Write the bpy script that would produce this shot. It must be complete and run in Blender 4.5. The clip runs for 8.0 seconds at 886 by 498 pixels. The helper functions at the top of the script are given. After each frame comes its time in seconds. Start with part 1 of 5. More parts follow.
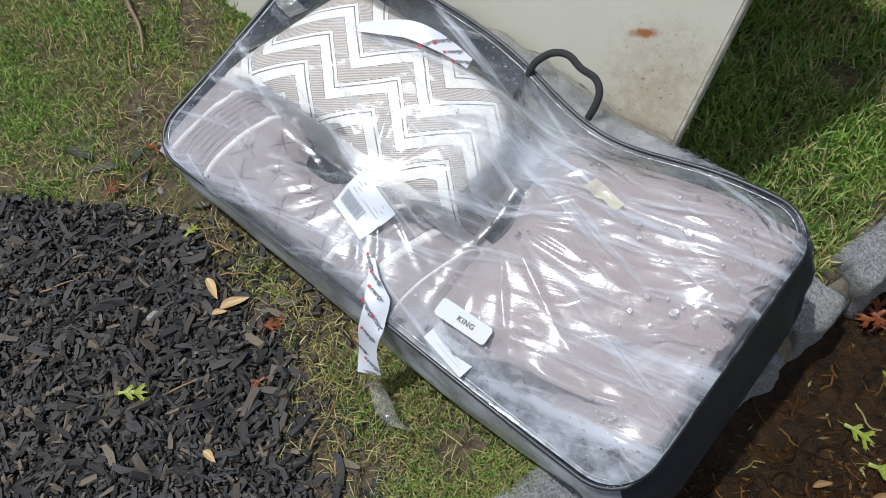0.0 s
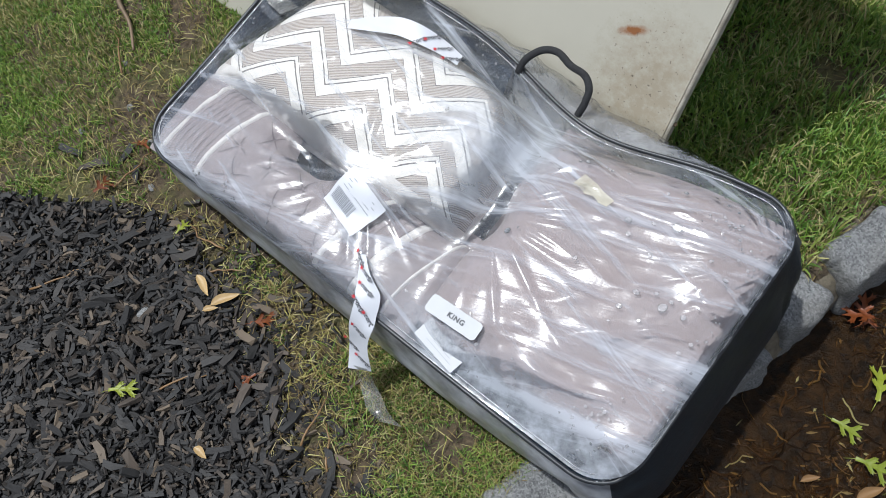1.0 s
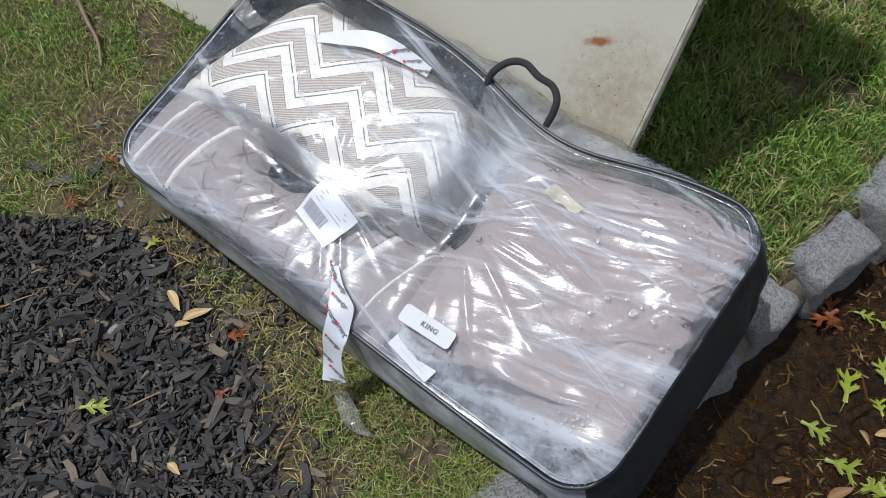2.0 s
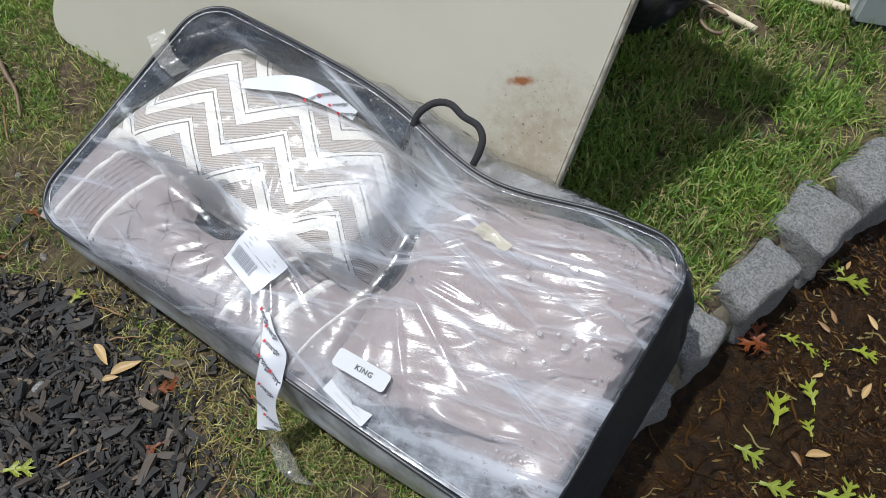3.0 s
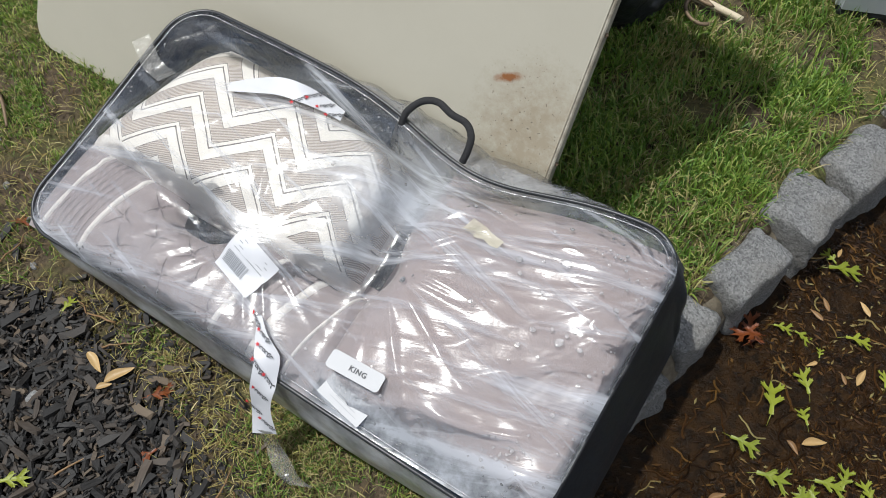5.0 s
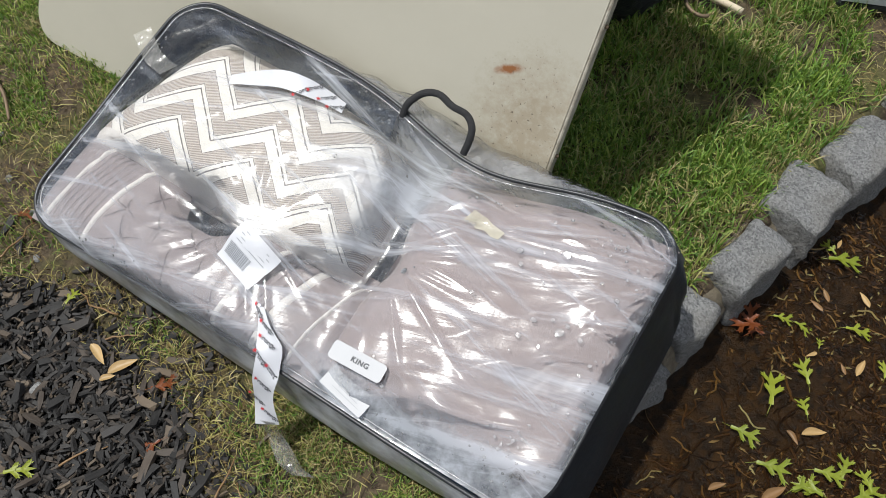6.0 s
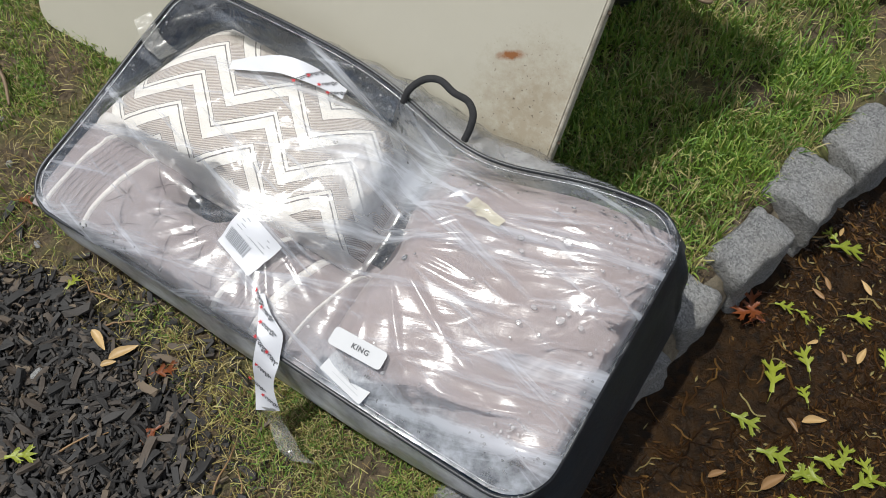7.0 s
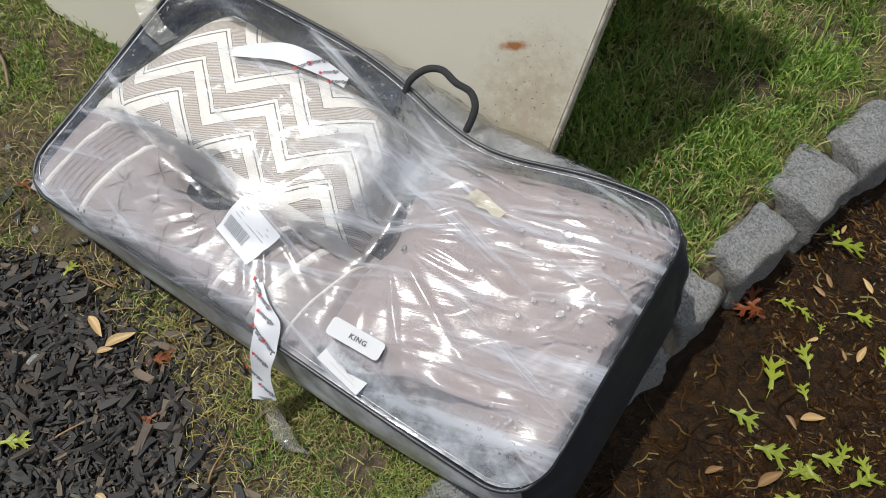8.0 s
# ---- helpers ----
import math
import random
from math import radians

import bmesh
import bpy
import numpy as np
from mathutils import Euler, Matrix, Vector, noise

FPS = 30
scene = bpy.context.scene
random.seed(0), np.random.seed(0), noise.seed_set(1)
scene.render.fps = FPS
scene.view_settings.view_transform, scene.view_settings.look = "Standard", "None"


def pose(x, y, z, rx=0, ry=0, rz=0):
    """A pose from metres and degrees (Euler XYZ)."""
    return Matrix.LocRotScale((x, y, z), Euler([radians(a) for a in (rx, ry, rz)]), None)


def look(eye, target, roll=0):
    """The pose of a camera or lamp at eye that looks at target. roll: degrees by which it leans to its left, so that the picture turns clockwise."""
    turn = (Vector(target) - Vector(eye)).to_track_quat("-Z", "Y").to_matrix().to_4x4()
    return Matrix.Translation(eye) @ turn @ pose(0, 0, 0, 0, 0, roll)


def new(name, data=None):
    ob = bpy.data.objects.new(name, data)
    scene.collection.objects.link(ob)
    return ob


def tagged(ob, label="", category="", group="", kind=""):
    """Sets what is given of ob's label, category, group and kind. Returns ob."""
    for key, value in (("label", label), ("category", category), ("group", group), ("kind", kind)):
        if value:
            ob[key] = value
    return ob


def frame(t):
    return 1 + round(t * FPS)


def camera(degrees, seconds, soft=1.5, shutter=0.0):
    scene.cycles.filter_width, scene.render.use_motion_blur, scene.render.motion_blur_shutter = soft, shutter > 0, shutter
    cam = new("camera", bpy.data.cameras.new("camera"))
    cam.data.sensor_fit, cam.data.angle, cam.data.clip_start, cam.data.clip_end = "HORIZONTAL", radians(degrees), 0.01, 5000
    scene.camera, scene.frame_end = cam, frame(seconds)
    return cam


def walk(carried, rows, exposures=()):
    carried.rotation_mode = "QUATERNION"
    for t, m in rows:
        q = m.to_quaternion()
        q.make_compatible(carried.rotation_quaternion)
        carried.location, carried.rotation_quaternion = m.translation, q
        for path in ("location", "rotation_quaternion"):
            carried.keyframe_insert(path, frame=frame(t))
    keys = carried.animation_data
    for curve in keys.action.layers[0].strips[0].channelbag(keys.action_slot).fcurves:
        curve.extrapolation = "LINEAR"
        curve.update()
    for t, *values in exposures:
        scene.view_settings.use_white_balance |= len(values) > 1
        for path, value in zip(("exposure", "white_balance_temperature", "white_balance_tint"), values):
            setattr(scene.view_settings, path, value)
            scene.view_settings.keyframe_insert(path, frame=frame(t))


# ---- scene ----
cam = camera(53.0, 8.0, 0.9)
PATH = [
    (0, (-0.016, 0.017, 1.423), (-0.246, 0.923, -0.345), -8.6),
    (0.5, (-0.014, 0.013, 1.425), (-0.231, 0.904, -0.352), -8.1),
    (1, (-0.014, 0.012, 1.426), (-0.224, 0.917, -0.345), -7.6),
    (2.3, (-0.013, -0.005, 1.429), (-0.133, 0.967, -0.314), -4.0),
    (2.5, (-0.01, -0.001, 1.43), (-0.106, 0.993, -0.303), -3.3),
    (3, (-0.002, 0.003, 1.432), (-0.016, 1.027, -0.286), -0.0),
    (3.5, (0.0, -0.002, 1.432), (0.0, 1.024, -0.284), -0.0),
    (4, (0.004, 0.002, 1.431), (0.004, 1.027, -0.287), -0.4),
    (4.5, (0.003, 0.006, 1.429), (0.002, 1.028, -0.29), -0.7),
    (6, (0.002, -0.002, 1.434), (-0.001, 1.006, -0.293), -1.1),
    (6.5, (0.005, -0.005, 1.433), (-0.004, 0.99, -0.302), -1.3),
    (7, (0.004, 0.0, 1.432), (-0.004, 0.982, -0.311), -1.2),
    (7.5, (0.006, 0.003, 1.43), (-0.001, 0.976, -0.317), -1.1),
    (8, (0.005, 0.003, 1.424), (-0.004, 0.969, -0.327), -0.4),
]
walk(cam, [(t, look(eye, target, roll)) for t, eye, target, roll in PATH],
     [(0, 0.02, 5960, 8), (1.0, 0.02, 5960, 8), (2.3, -0.09, 5980, 8.5), (3.0, -0.02, 6060, 8), (3.4, 0.06, 6110, 7.5), (4.0, 0.02, 6180, 7.5), (4.5, -0.04, 6260, 8), (6.0, 0.0, 6400, 8), (8.0, -0.02, 6450, 8)])

# ---- light ----
SUN = Vector((-0.30, 0.03, 1.0)).normalized()
world = bpy.data.worlds.new("sky")
scene.world = world
world.use_nodes = True
wn = world.node_tree
sky = wn.nodes.new("ShaderNodeTexSky")
sky.sky_type, sky.sun_disc = "NISHITA", False
sky.sun_elevation, sky.sun_rotation = math.asin(SUN.z), math.atan2(SUN.x, SUN.y)
sky.air_density, sky.dust_density = 1.0, 2.5
# broken white cloud all over the sky
wtc, wno, wra, wmx = (wn.nodes.new("ShaderNode" + q) for q in ("TexCoord", "TexNoise", "ValToRGB", "Mix"))
wno.inputs["Scale"].default_value, wno.inputs["Detail"].default_value, wno.inputs["Roughness"].default_value = 2.6, 7, 0.62
wra.color_ramp.elements[0].position, wra.color_ramp.elements[1].position = 0.44, 0.62
wmx.data_type = "RGBA"
wmx.inputs[7].default_value = (13.0, 13.2, 13.8, 1)
wn.links.new(wtc.outputs["Generated"], wno.inputs["Vector"])
wn.links.new(wno.outputs["Fac"], wra.inputs[0])
wn.links.new(wra.outputs[0], wmx.inputs[0])
wn.links.new(sky.outputs[0], wmx.inputs[6])
wn.links.new(wmx.outputs[2], wn.nodes["Background"].inputs[0])
wn.nodes["Background"].inputs[1].default_value = 0.07
lamp = bpy.data.lights.new("sun", "SUN")
lamp.energy, lamp.angle, lamp.color = 3.7, radians(1.2), (1.0, 0.985, 0.95)
sun = new("sun", lamp)
sun.matrix_world = look(SUN * 20, (0, 0, 0))


# ---- material helpers ----
class Mat:
    def __init__(self, name, rough=0.6, metal=0.0):
        self.m = bpy.data.materials.new(name)
        self.m.use_nodes = True
        self.t = self.m.node_tree
        self.b = self.t.nodes["Principled BSDF"]
        self.out = self.t.nodes["Material Output"]
        self.b.inputs["Roughness"].default_value = rough
        self.b.inputs["Metallic"].default_value = metal
        self.bumps = None

    def n(self, kind, **kw):
        node = self.t.nodes.new("ShaderNode" + kind)
        for k, v in kw.items():
            setattr(node, k, v)
        return node

    def put(self, a, b):
        self.t.links.new(a, b)

    def coord(self, which="Object"):
        return self.n("TexCoord").outputs[which]

    def noise(self, scale, detail=4, rough=0.55, vec=None, stretch=None):
        node = self.n("TexNoise")
        node.inputs["Scale"].default_value = scale
        node.inputs["Detail"].default_value = detail
        node.inputs["Roughness"].default_value = rough
        v = vec or self.coord()
        if stretch:
            mp = self.n("Mapping")
            mp.inputs["Scale"].default_value = stretch
            self.put(v, mp.inputs[0])
            v = mp.outputs[0]
        self.put(v, node.inputs["Vector"])
        return node.outputs["Fac"]

    def voronoi(self, scale, out="Color", vec=None):
        node = self.n("TexVoronoi")
        node.inputs["Scale"].default_value = scale
        self.put(vec or self.coord(), node.inputs["Vector"])
        return node.outputs[out]

    def ramp(self, fac, stops, smooth=True):
        node = self.n("ValToRGB")
        e = node.color_ramp.elements
        while len(e) < len(stops):
            e.new(0.5)
        for el, (p, c) in zip(e, stops):
            el.position = p
            el.color = (*c, 1) if len(c) == 3 else c
        node.color_ramp.interpolation = "LINEAR" if smooth else "CONSTANT"
        self.put(fac, node.inputs[0])
        return node.outputs[0]

    def mix(self, fac, a, b, mode="MIX"):
        node = self.n("Mix", data_type="RGBA", blend_type=mode)
        for sock, v in ((node.inputs[0], fac), (node.inputs[6], a), (node.inputs[7], b)):
            if isinstance(v, (int, float)):
                sock.default_value = v
            elif isinstance(v, tuple):
                sock.default_value = (*v, 1)
            else:
                self.put(v, sock)
        return node.outputs[2]

    def math(self, op, a, b=0.0, c=0.0):
        node = self.n("Math", operation=op)
        for sock, v in zip(node.inputs, (a, b, c)):
            if isinstance(v, (int, float)):
                sock.default_value = v
            else:
                self.put(v, sock)
        return node.outputs[0]

    def rnd(self):
        return self.n("ObjectInfo").outputs["Random"]

    def island(self):
        return self.n("NewGeometry").outputs["Random Per Island"]

    def color(self, c):
        if isinstance(c, tuple):
            self.b.inputs["Base Color"].default_value = (*c, 1)
        else:
            self.put(c, self.b.inputs["Base Color"])
        return self

    def rough(self, fac, lo, hi):
        node = self.n("MapRange")
        self.put(fac, node.inputs[0])
        node.inputs[3].default_value, node.inputs[4].default_value = lo, hi
        self.put(node.outputs[0], self.b.inputs["Roughness"])
        return self

    def bump(self, h, strength=0.4, dist=0.01):
        node = self.n("Bump")
        node.inputs["Strength"].default_value = strength
        node.inputs["Distance"].default_value = dist
        self.put(h, node.inputs["Height"])
        if self.bumps:
            self.put(self.bumps, node.inputs["Normal"])
        self.bumps = node.outputs[0]
        self.put(self.bumps, self.b.inputs["Normal"])
        return self


def clear_plastic(name, haze, haze_color, gloss_rough, tint=(1, 1, 1), wrinkle=60.0, strength=0.25, gain=1.25, streaks=False):
    """Thin clear sheet: see-through, glossy by Fresnel, with a little milky haze; streaks paints white reflections into
    the haze.
    """
    k = Mat(name)
    clear = k.n("BsdfTransparent")
    clear.inputs[0].default_value = (*tint, 1)
    gloss = k.n("BsdfGlossy")
    gloss.inputs["Roughness"].default_value = gloss_rough
    sheen = k.n("BsdfGlossy")
    sheen.inputs["Roughness"].default_value = min(0.5, gloss_rough * 3.3)
    milk = k.n("BsdfDiffuse")
    milk.inputs[0].default_value = (*haze_color, 1)
    trans = k.n("BsdfTranslucent")
    trans.inputs[0].default_value = (*haze_color, 1)
    b = k.n("Bump")
    b.inputs["Strength"].default_value = strength
    b.inputs["Distance"].default_value = 0.004
    k.put(k.noise(wrinkle, 3, 0.5), b.inputs["Height"])
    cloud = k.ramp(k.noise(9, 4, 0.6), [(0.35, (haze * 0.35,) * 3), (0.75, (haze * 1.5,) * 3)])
    normal = b.outputs[0]
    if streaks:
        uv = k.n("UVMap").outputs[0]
        # white streaks painted into the haze for reflections of sun and sky
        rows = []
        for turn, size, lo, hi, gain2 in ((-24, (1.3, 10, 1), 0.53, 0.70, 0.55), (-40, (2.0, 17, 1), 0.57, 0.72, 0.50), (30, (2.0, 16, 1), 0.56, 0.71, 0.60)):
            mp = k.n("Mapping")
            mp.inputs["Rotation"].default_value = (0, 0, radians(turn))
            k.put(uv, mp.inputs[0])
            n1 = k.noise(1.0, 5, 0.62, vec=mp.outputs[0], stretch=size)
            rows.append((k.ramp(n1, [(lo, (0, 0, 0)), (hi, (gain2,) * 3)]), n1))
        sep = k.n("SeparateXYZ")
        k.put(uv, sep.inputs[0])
        # white haze painted along the front rim, stronger to the right
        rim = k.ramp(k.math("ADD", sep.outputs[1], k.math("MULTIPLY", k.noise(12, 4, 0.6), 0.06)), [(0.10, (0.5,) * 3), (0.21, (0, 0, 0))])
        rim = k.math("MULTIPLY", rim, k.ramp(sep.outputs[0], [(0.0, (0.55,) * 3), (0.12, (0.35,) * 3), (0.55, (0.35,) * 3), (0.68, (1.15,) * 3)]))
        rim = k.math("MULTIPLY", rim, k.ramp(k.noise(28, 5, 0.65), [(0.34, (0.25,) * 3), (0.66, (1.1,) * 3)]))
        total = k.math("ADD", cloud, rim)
        # bright haze painted over the pillow's right end, broken up by noise
        painted_haze = k.n("TexGradient", gradient_type="SPHERICAL")
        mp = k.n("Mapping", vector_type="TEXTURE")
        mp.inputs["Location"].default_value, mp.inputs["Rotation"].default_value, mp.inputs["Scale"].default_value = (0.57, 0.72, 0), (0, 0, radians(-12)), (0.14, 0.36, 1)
        k.put(uv, mp.inputs[0]), k.put(mp.outputs[0], painted_haze.inputs[0])
        total = k.math("ADD", total, k.math("MULTIPLY", painted_haze.outputs[1], k.ramp(k.noise(16, 5, 0.6), [(0.3, (0.15,) * 3), (0.7, (0.85,) * 3)])))
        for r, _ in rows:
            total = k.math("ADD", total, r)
        # haze and streaks thinned in the back left corner
        less_haze = k.math("MULTIPLY", k.ramp(sep.outputs[0], [(0.10, (1, 1, 1)), (0.30, (0, 0, 0))]), k.ramp(sep.outputs[1], [(0.50, (0, 0, 0)), (0.68, (1, 1, 1))]))
        total = k.math("MULTIPLY", total, k.math("SUBTRACT", 1.0, k.math("MULTIPLY", less_haze, 0.75)))
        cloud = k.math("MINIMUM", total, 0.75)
        b2 = k.n("Bump")
        b2.inputs["Strength"].default_value = 0.13
        b2.inputs["Distance"].default_value = 0.012
        k.put(k.math("ADD", rows[0][1], rows[1][1]), b2.inputs["Height"])
        k.put(normal, b2.inputs["Normal"])
        normal = b2.outputs[0]
    k.put(normal, gloss.inputs["Normal"])
    k.put(normal, sheen.inputs["Normal"])
    fr = k.n("Fresnel")
    fr.inputs[0].default_value = 1.55
    k.put(normal, fr.inputs["Normal"])
    both = k.n("MixShader")
    k.put(milk.outputs[0], both.inputs[1])
    k.put(trans.outputs[0], both.inputs[2])
    body = k.n("MixShader")
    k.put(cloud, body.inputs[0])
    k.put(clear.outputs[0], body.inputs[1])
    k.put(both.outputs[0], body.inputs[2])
    shine = k.n("MixShader")
    shine.inputs[0].default_value = 0.48
    k.put(gloss.outputs[0], shine.inputs[1])
    k.put(sheen.outputs[0], shine.inputs[2])
    last = k.n("MixShader")
    k.put(k.math("MULTIPLY", fr.outputs[0], gain), last.inputs[0])
    k.put(body.outputs[0], last.inputs[1])
    k.put(shine.outputs[0], last.inputs[2])
    k.put(last.outputs[0], k.out.inputs[0])
    return k.m


# ---- materials ----
def soil_material(name, dark, mid, light, rough, scale):
    k = Mat(name, rough)
    a = k.noise(scale, 8, 0.7)
    c = k.ramp(a, [(0.3, dark), (0.52, mid), (0.75, light)])
    big = k.noise(5, 3)
    k.color(k.mix(k.math("MULTIPLY", big, 0.8), c, k.ramp(k.voronoi(scale * 2.2), [(0.2, dark), (0.8, light)])))
    k.bump(a, 0.8, 0.012).bump(k.noise(scale * 4, 4), 0.5, 0.004)
    return k


k = soil_material("lawn_soil", (0.028, 0.019, 0.011), (0.075, 0.053, 0.031), (0.17, 0.125, 0.075), 0.9, 45)
moss = k.ramp(k.noise(4.5, 5, 0.65), [(0.46, (0, 0, 0)), (0.66, (0.75, 0.75, 0.75))])
k.color(k.mix(moss, k.b.inputs["Base Color"].links[0].from_socket, k.ramp(k.noise(120, 3, 0.6), [(0.3, (0.05, 0.07, 0.012)), (0.7, (0.17, 0.18, 0.04))])))
M_SOIL = k.m
M_BED = soil_material("mulch_soil", (0.006, 0.006, 0.006), (0.016, 0.015, 0.014), (0.045, 0.04, 0.034), 0.9, 60).m
k = soil_material("wet_mud", (0.003, 0.0016, 0.0006), (0.016, 0.0075, 0.0016), (0.046, 0.021, 0.0045), 0.30, 34)
k.rough(k.noise(14, 4), 0.12, 0.60)
k.b.inputs["Specular IOR Level"].default_value = 0.18
M_MUD = k.m

k = Mat("grass_blade", 0.55)
isl = k.island()
spot = k.noise(5.5, 3, 0.6)
dry = k.math("ADD", k.math("MULTIPLY", k.math("SUBTRACT", spot, 0.5), 2.4), isl)
k.color(k.mix(k.ramp(dry, [(0.60, (0, 0, 0)), (0.98, (1, 1, 1))]),
              k.ramp(isl, [(0.0, (0.055, 0.13, 0.02)), (0.4, (0.14, 0.26, 0.035)), (0.75, (0.27, 0.38, 0.06)), (1.0, (0.44, 0.46, 0.12))]),
              k.ramp(isl, [(0.0, (0.14, 0.10, 0.03)), (0.6, (0.30, 0.24, 0.09)), (1.0, (0.45, 0.37, 0.19))])))
tr = k.n("BsdfTranslucent")
tr.inputs[0].default_value = (0.22, 0.32, 0.05, 1)
ms = k.n("MixShader")
ms.inputs[0].default_value = 0.25
k.put(k.b.outputs[0], ms.inputs[1]), k.put(tr.outputs[0], ms.inputs[2]), k.put(ms.outputs[0], k.out.inputs[0])
M_GRASS = k.m

k = Mat("dry_straw", 0.75)
k.color(k.ramp(k.island(), [(0.0, (0.10, 0.062, 0.022)), (0.4, (0.22, 0.16, 0.055)), (0.7, (0.30, 0.28, 0.07)), (1.0, (0.46, 0.39, 0.20))]))
M_STRAW = k.m


def chip_material(name, source):
    k = Mat(name, 0.8)
    r = k.rnd() if source == "object" else k.island()
    grain = k.noise(90, 5, 0.6, stretch=(0.15, 1, 1))
    base = k.ramp(r, [(0.0, (0.004, 0.004, 0.004)), (0.35, (0.011, 0.010, 0.010)), (0.6, (0.024, 0.021, 0.019)), (0.78, (0.044, 0.031, 0.021)), (0.90, (0.085, 0.060, 0.040)), (1.0, (0.19, 0.14, 0.09))])
    k.color(k.mix(k.math("MULTIPLY", grain, 0.75), base, (0.040, 0.037, 0.034)))
    k.rough(grain, 0.5, 0.9).bump(grain, 0.6, 0.004)
    return k.m


M_CHIP, M_CHIPS = chip_material("mulch_chip", "object"), chip_material("mulch_rest", "island")

k = Mat("granite", 0.75)
r = k.rnd()
tone = k.noise(9, 5, 0.6)
grit = k.noise(260, 3, 0.7)
fleck = k.voronoi(330)
c = k.ramp(tone, [(0.3, (0.17, 0.17, 0.168)), (0.55, (0.28, 0.28, 0.275)), (0.8, (0.38, 0.375, 0.36))])
c = k.mix(0.45, c, k.ramp(fleck, [(0.15, (0.05, 0.05, 0.053)), (0.4, (0.24, 0.24, 0.24)), (0.85, (0.52, 0.515, 0.50))]))
c = k.mix(k.ramp(k.noise(4, 4, 0.65), [(0.5, (0, 0, 0)), (0.75, (0.7, 0.7, 0.7))]), c, (0.12, 0.10, 0.07))
k.color(c).bump(k.noise(26, 8, 0.7), 1.0, 0.03).bump(grit, 0.5, 0.003)
M_STONE = k.m
k = Mat("mortar", 0.9)
k.color(k.ramp(k.noise(45, 6, 0.7), [(0.3, (0.06, 0.048, 0.032)), (0.7, (0.20, 0.17, 0.12))])).bump(k.noise(60, 5), 0.8, 0.01)
M_MORTAR = k.m

k = Mat("beige_board", 0.5)
spots = k.ramp(k.voronoi(26, "Distance"), [(0.05, (1, 1, 1)), (0.16, (0, 0, 0))])
mould = k.n("TexGradient", gradient_type="SPHERICAL")
mp = k.n("Mapping")
mp.inputs["Scale"].default_value = (5.0, 4.0, 0.0)
mp.inputs["Location"].default_value = (-1.10 * 5.0, -0.29 * 4.0, 0)
k.put(k.coord(), mp.inputs[0]), k.put(mp.outputs[0], mould.inputs[0])
rustm = k.n("Mapping", vector_type="TEXTURE")
rustm.inputs["Location"].default_value, rustm.inputs["Rotation"].default_value, rustm.inputs["Scale"].default_value = (1.034, 0.377, 0), (0, 0, radians(27)), (0.040, 0.013, 1)
rust = k.n("TexGradient", gradient_type="SPHERICAL")
k.put(k.coord(), rustm.inputs[0]), k.put(rustm.outputs[0], rust.inputs[0])
fine = k.noise(60, 6, 0.7)
c = k.mix(k.noise(3, 4, 0.6), (0.45, 0.425, 0.35), (0.385, 0.36, 0.29))
c = k.mix(k.ramp(k.math("MULTIPLY", mould.outputs[1], k.noise(45, 6, 0.75)), [(0.18, (0, 0, 0)), (0.46, (0.55, 0.55, 0.55))]), c, (0.22, 0.16, 0.085))
c = k.mix(k.ramp(k.math("MULTIPLY", rust.outputs[1], fine), [(0.12, (0, 0, 0)), (0.36, (1, 1, 1))]), c, (0.22, 0.085, 0.025))
speck = k.ramp(k.noise(150, 2, 0.5), [(0.66, (0, 0, 0)), (0.72, (1, 1, 1))])
c = k.mix(k.math("MULTIPLY", speck, k.ramp(mould.outputs[1], [(0.30, (0, 0, 0)), (0.75, (0.9, 0.9, 0.9))])), c, (0.10, 0.075, 0.05))
k.color(c).rough(k.noise(12, 4), 0.35, 0.6).bump(k.noise(30, 4), 0.12, 0.004)
M_BOARD = k.m
k = Mat("board_edge", 0.6)
k.color(k.ramp(k.noise(30, 5, 0.7), [(0.35, (0.20, 0.175, 0.13)), (0.65, (0.42, 0.39, 0.32))])).bump(k.noise(60, 4), 0.4, 0.004)
M_EDGE = k.m


def fabric(name, c1, c2, weave=900, rough=0.9, sheen=0.3):
    k = Mat(name, rough)
    k.b.inputs["Sheen Weight"].default_value = sheen
    n1 = k.noise(9, 4, 0.6)
    w = k.noise(weave, 2, 0.5, stretch=(1, 0.2, 1))
    k.color(k.mix(k.math("MULTIPLY", w, 0.5), k.mix(n1, c1, c2), c1)).bump(w, 0.3, 0.002).bump(k.noise(30, 4), 0.25, 0.006)
    return k


M_MAUVE = fabric("mauve_cotton", (0.29, 0.24, 0.235), (0.375, 0.32, 0.315)).m
M_SHAM = fabric("mauve_sham", (0.26, 0.222, 0.222), (0.335, 0.29, 0.29)).m
M_BAND = fabric("white_band", (0.66, 0.63, 0.60), (0.78, 0.75, 0.72)).m
# darker mauve that paints shade into the sham's folds
M_PLEAT_SHADE = fabric("pleat_shadow", (0.15, 0.125, 0.125), (0.20, 0.17, 0.17)).m

# Zigzag print. The map counts repeats: along the zigzag in u, from band to band in v.
k = fabric("zigzag_linen", (0.75, 0.72, 0.66), (0.82, 0.80, 0.75), 700)
uvn = k.n("UVMap")
sep = k.n("SeparateXYZ")
k.put(uvn.outputs[0], sep.inputs[0])
wob = k.math("MULTIPLY", k.math("SUBTRACT", k.noise(16, 3), 0.5), 0.10)
fr = k.math("FRACT", k.math("ADD", sep.outputs[0], 10.0))
zz = k.math("MINIMUM", k.math("DIVIDE", fr, 0.52), k.math("DIVIDE", k.math("SUBTRACT", 1.0, fr), 0.48))
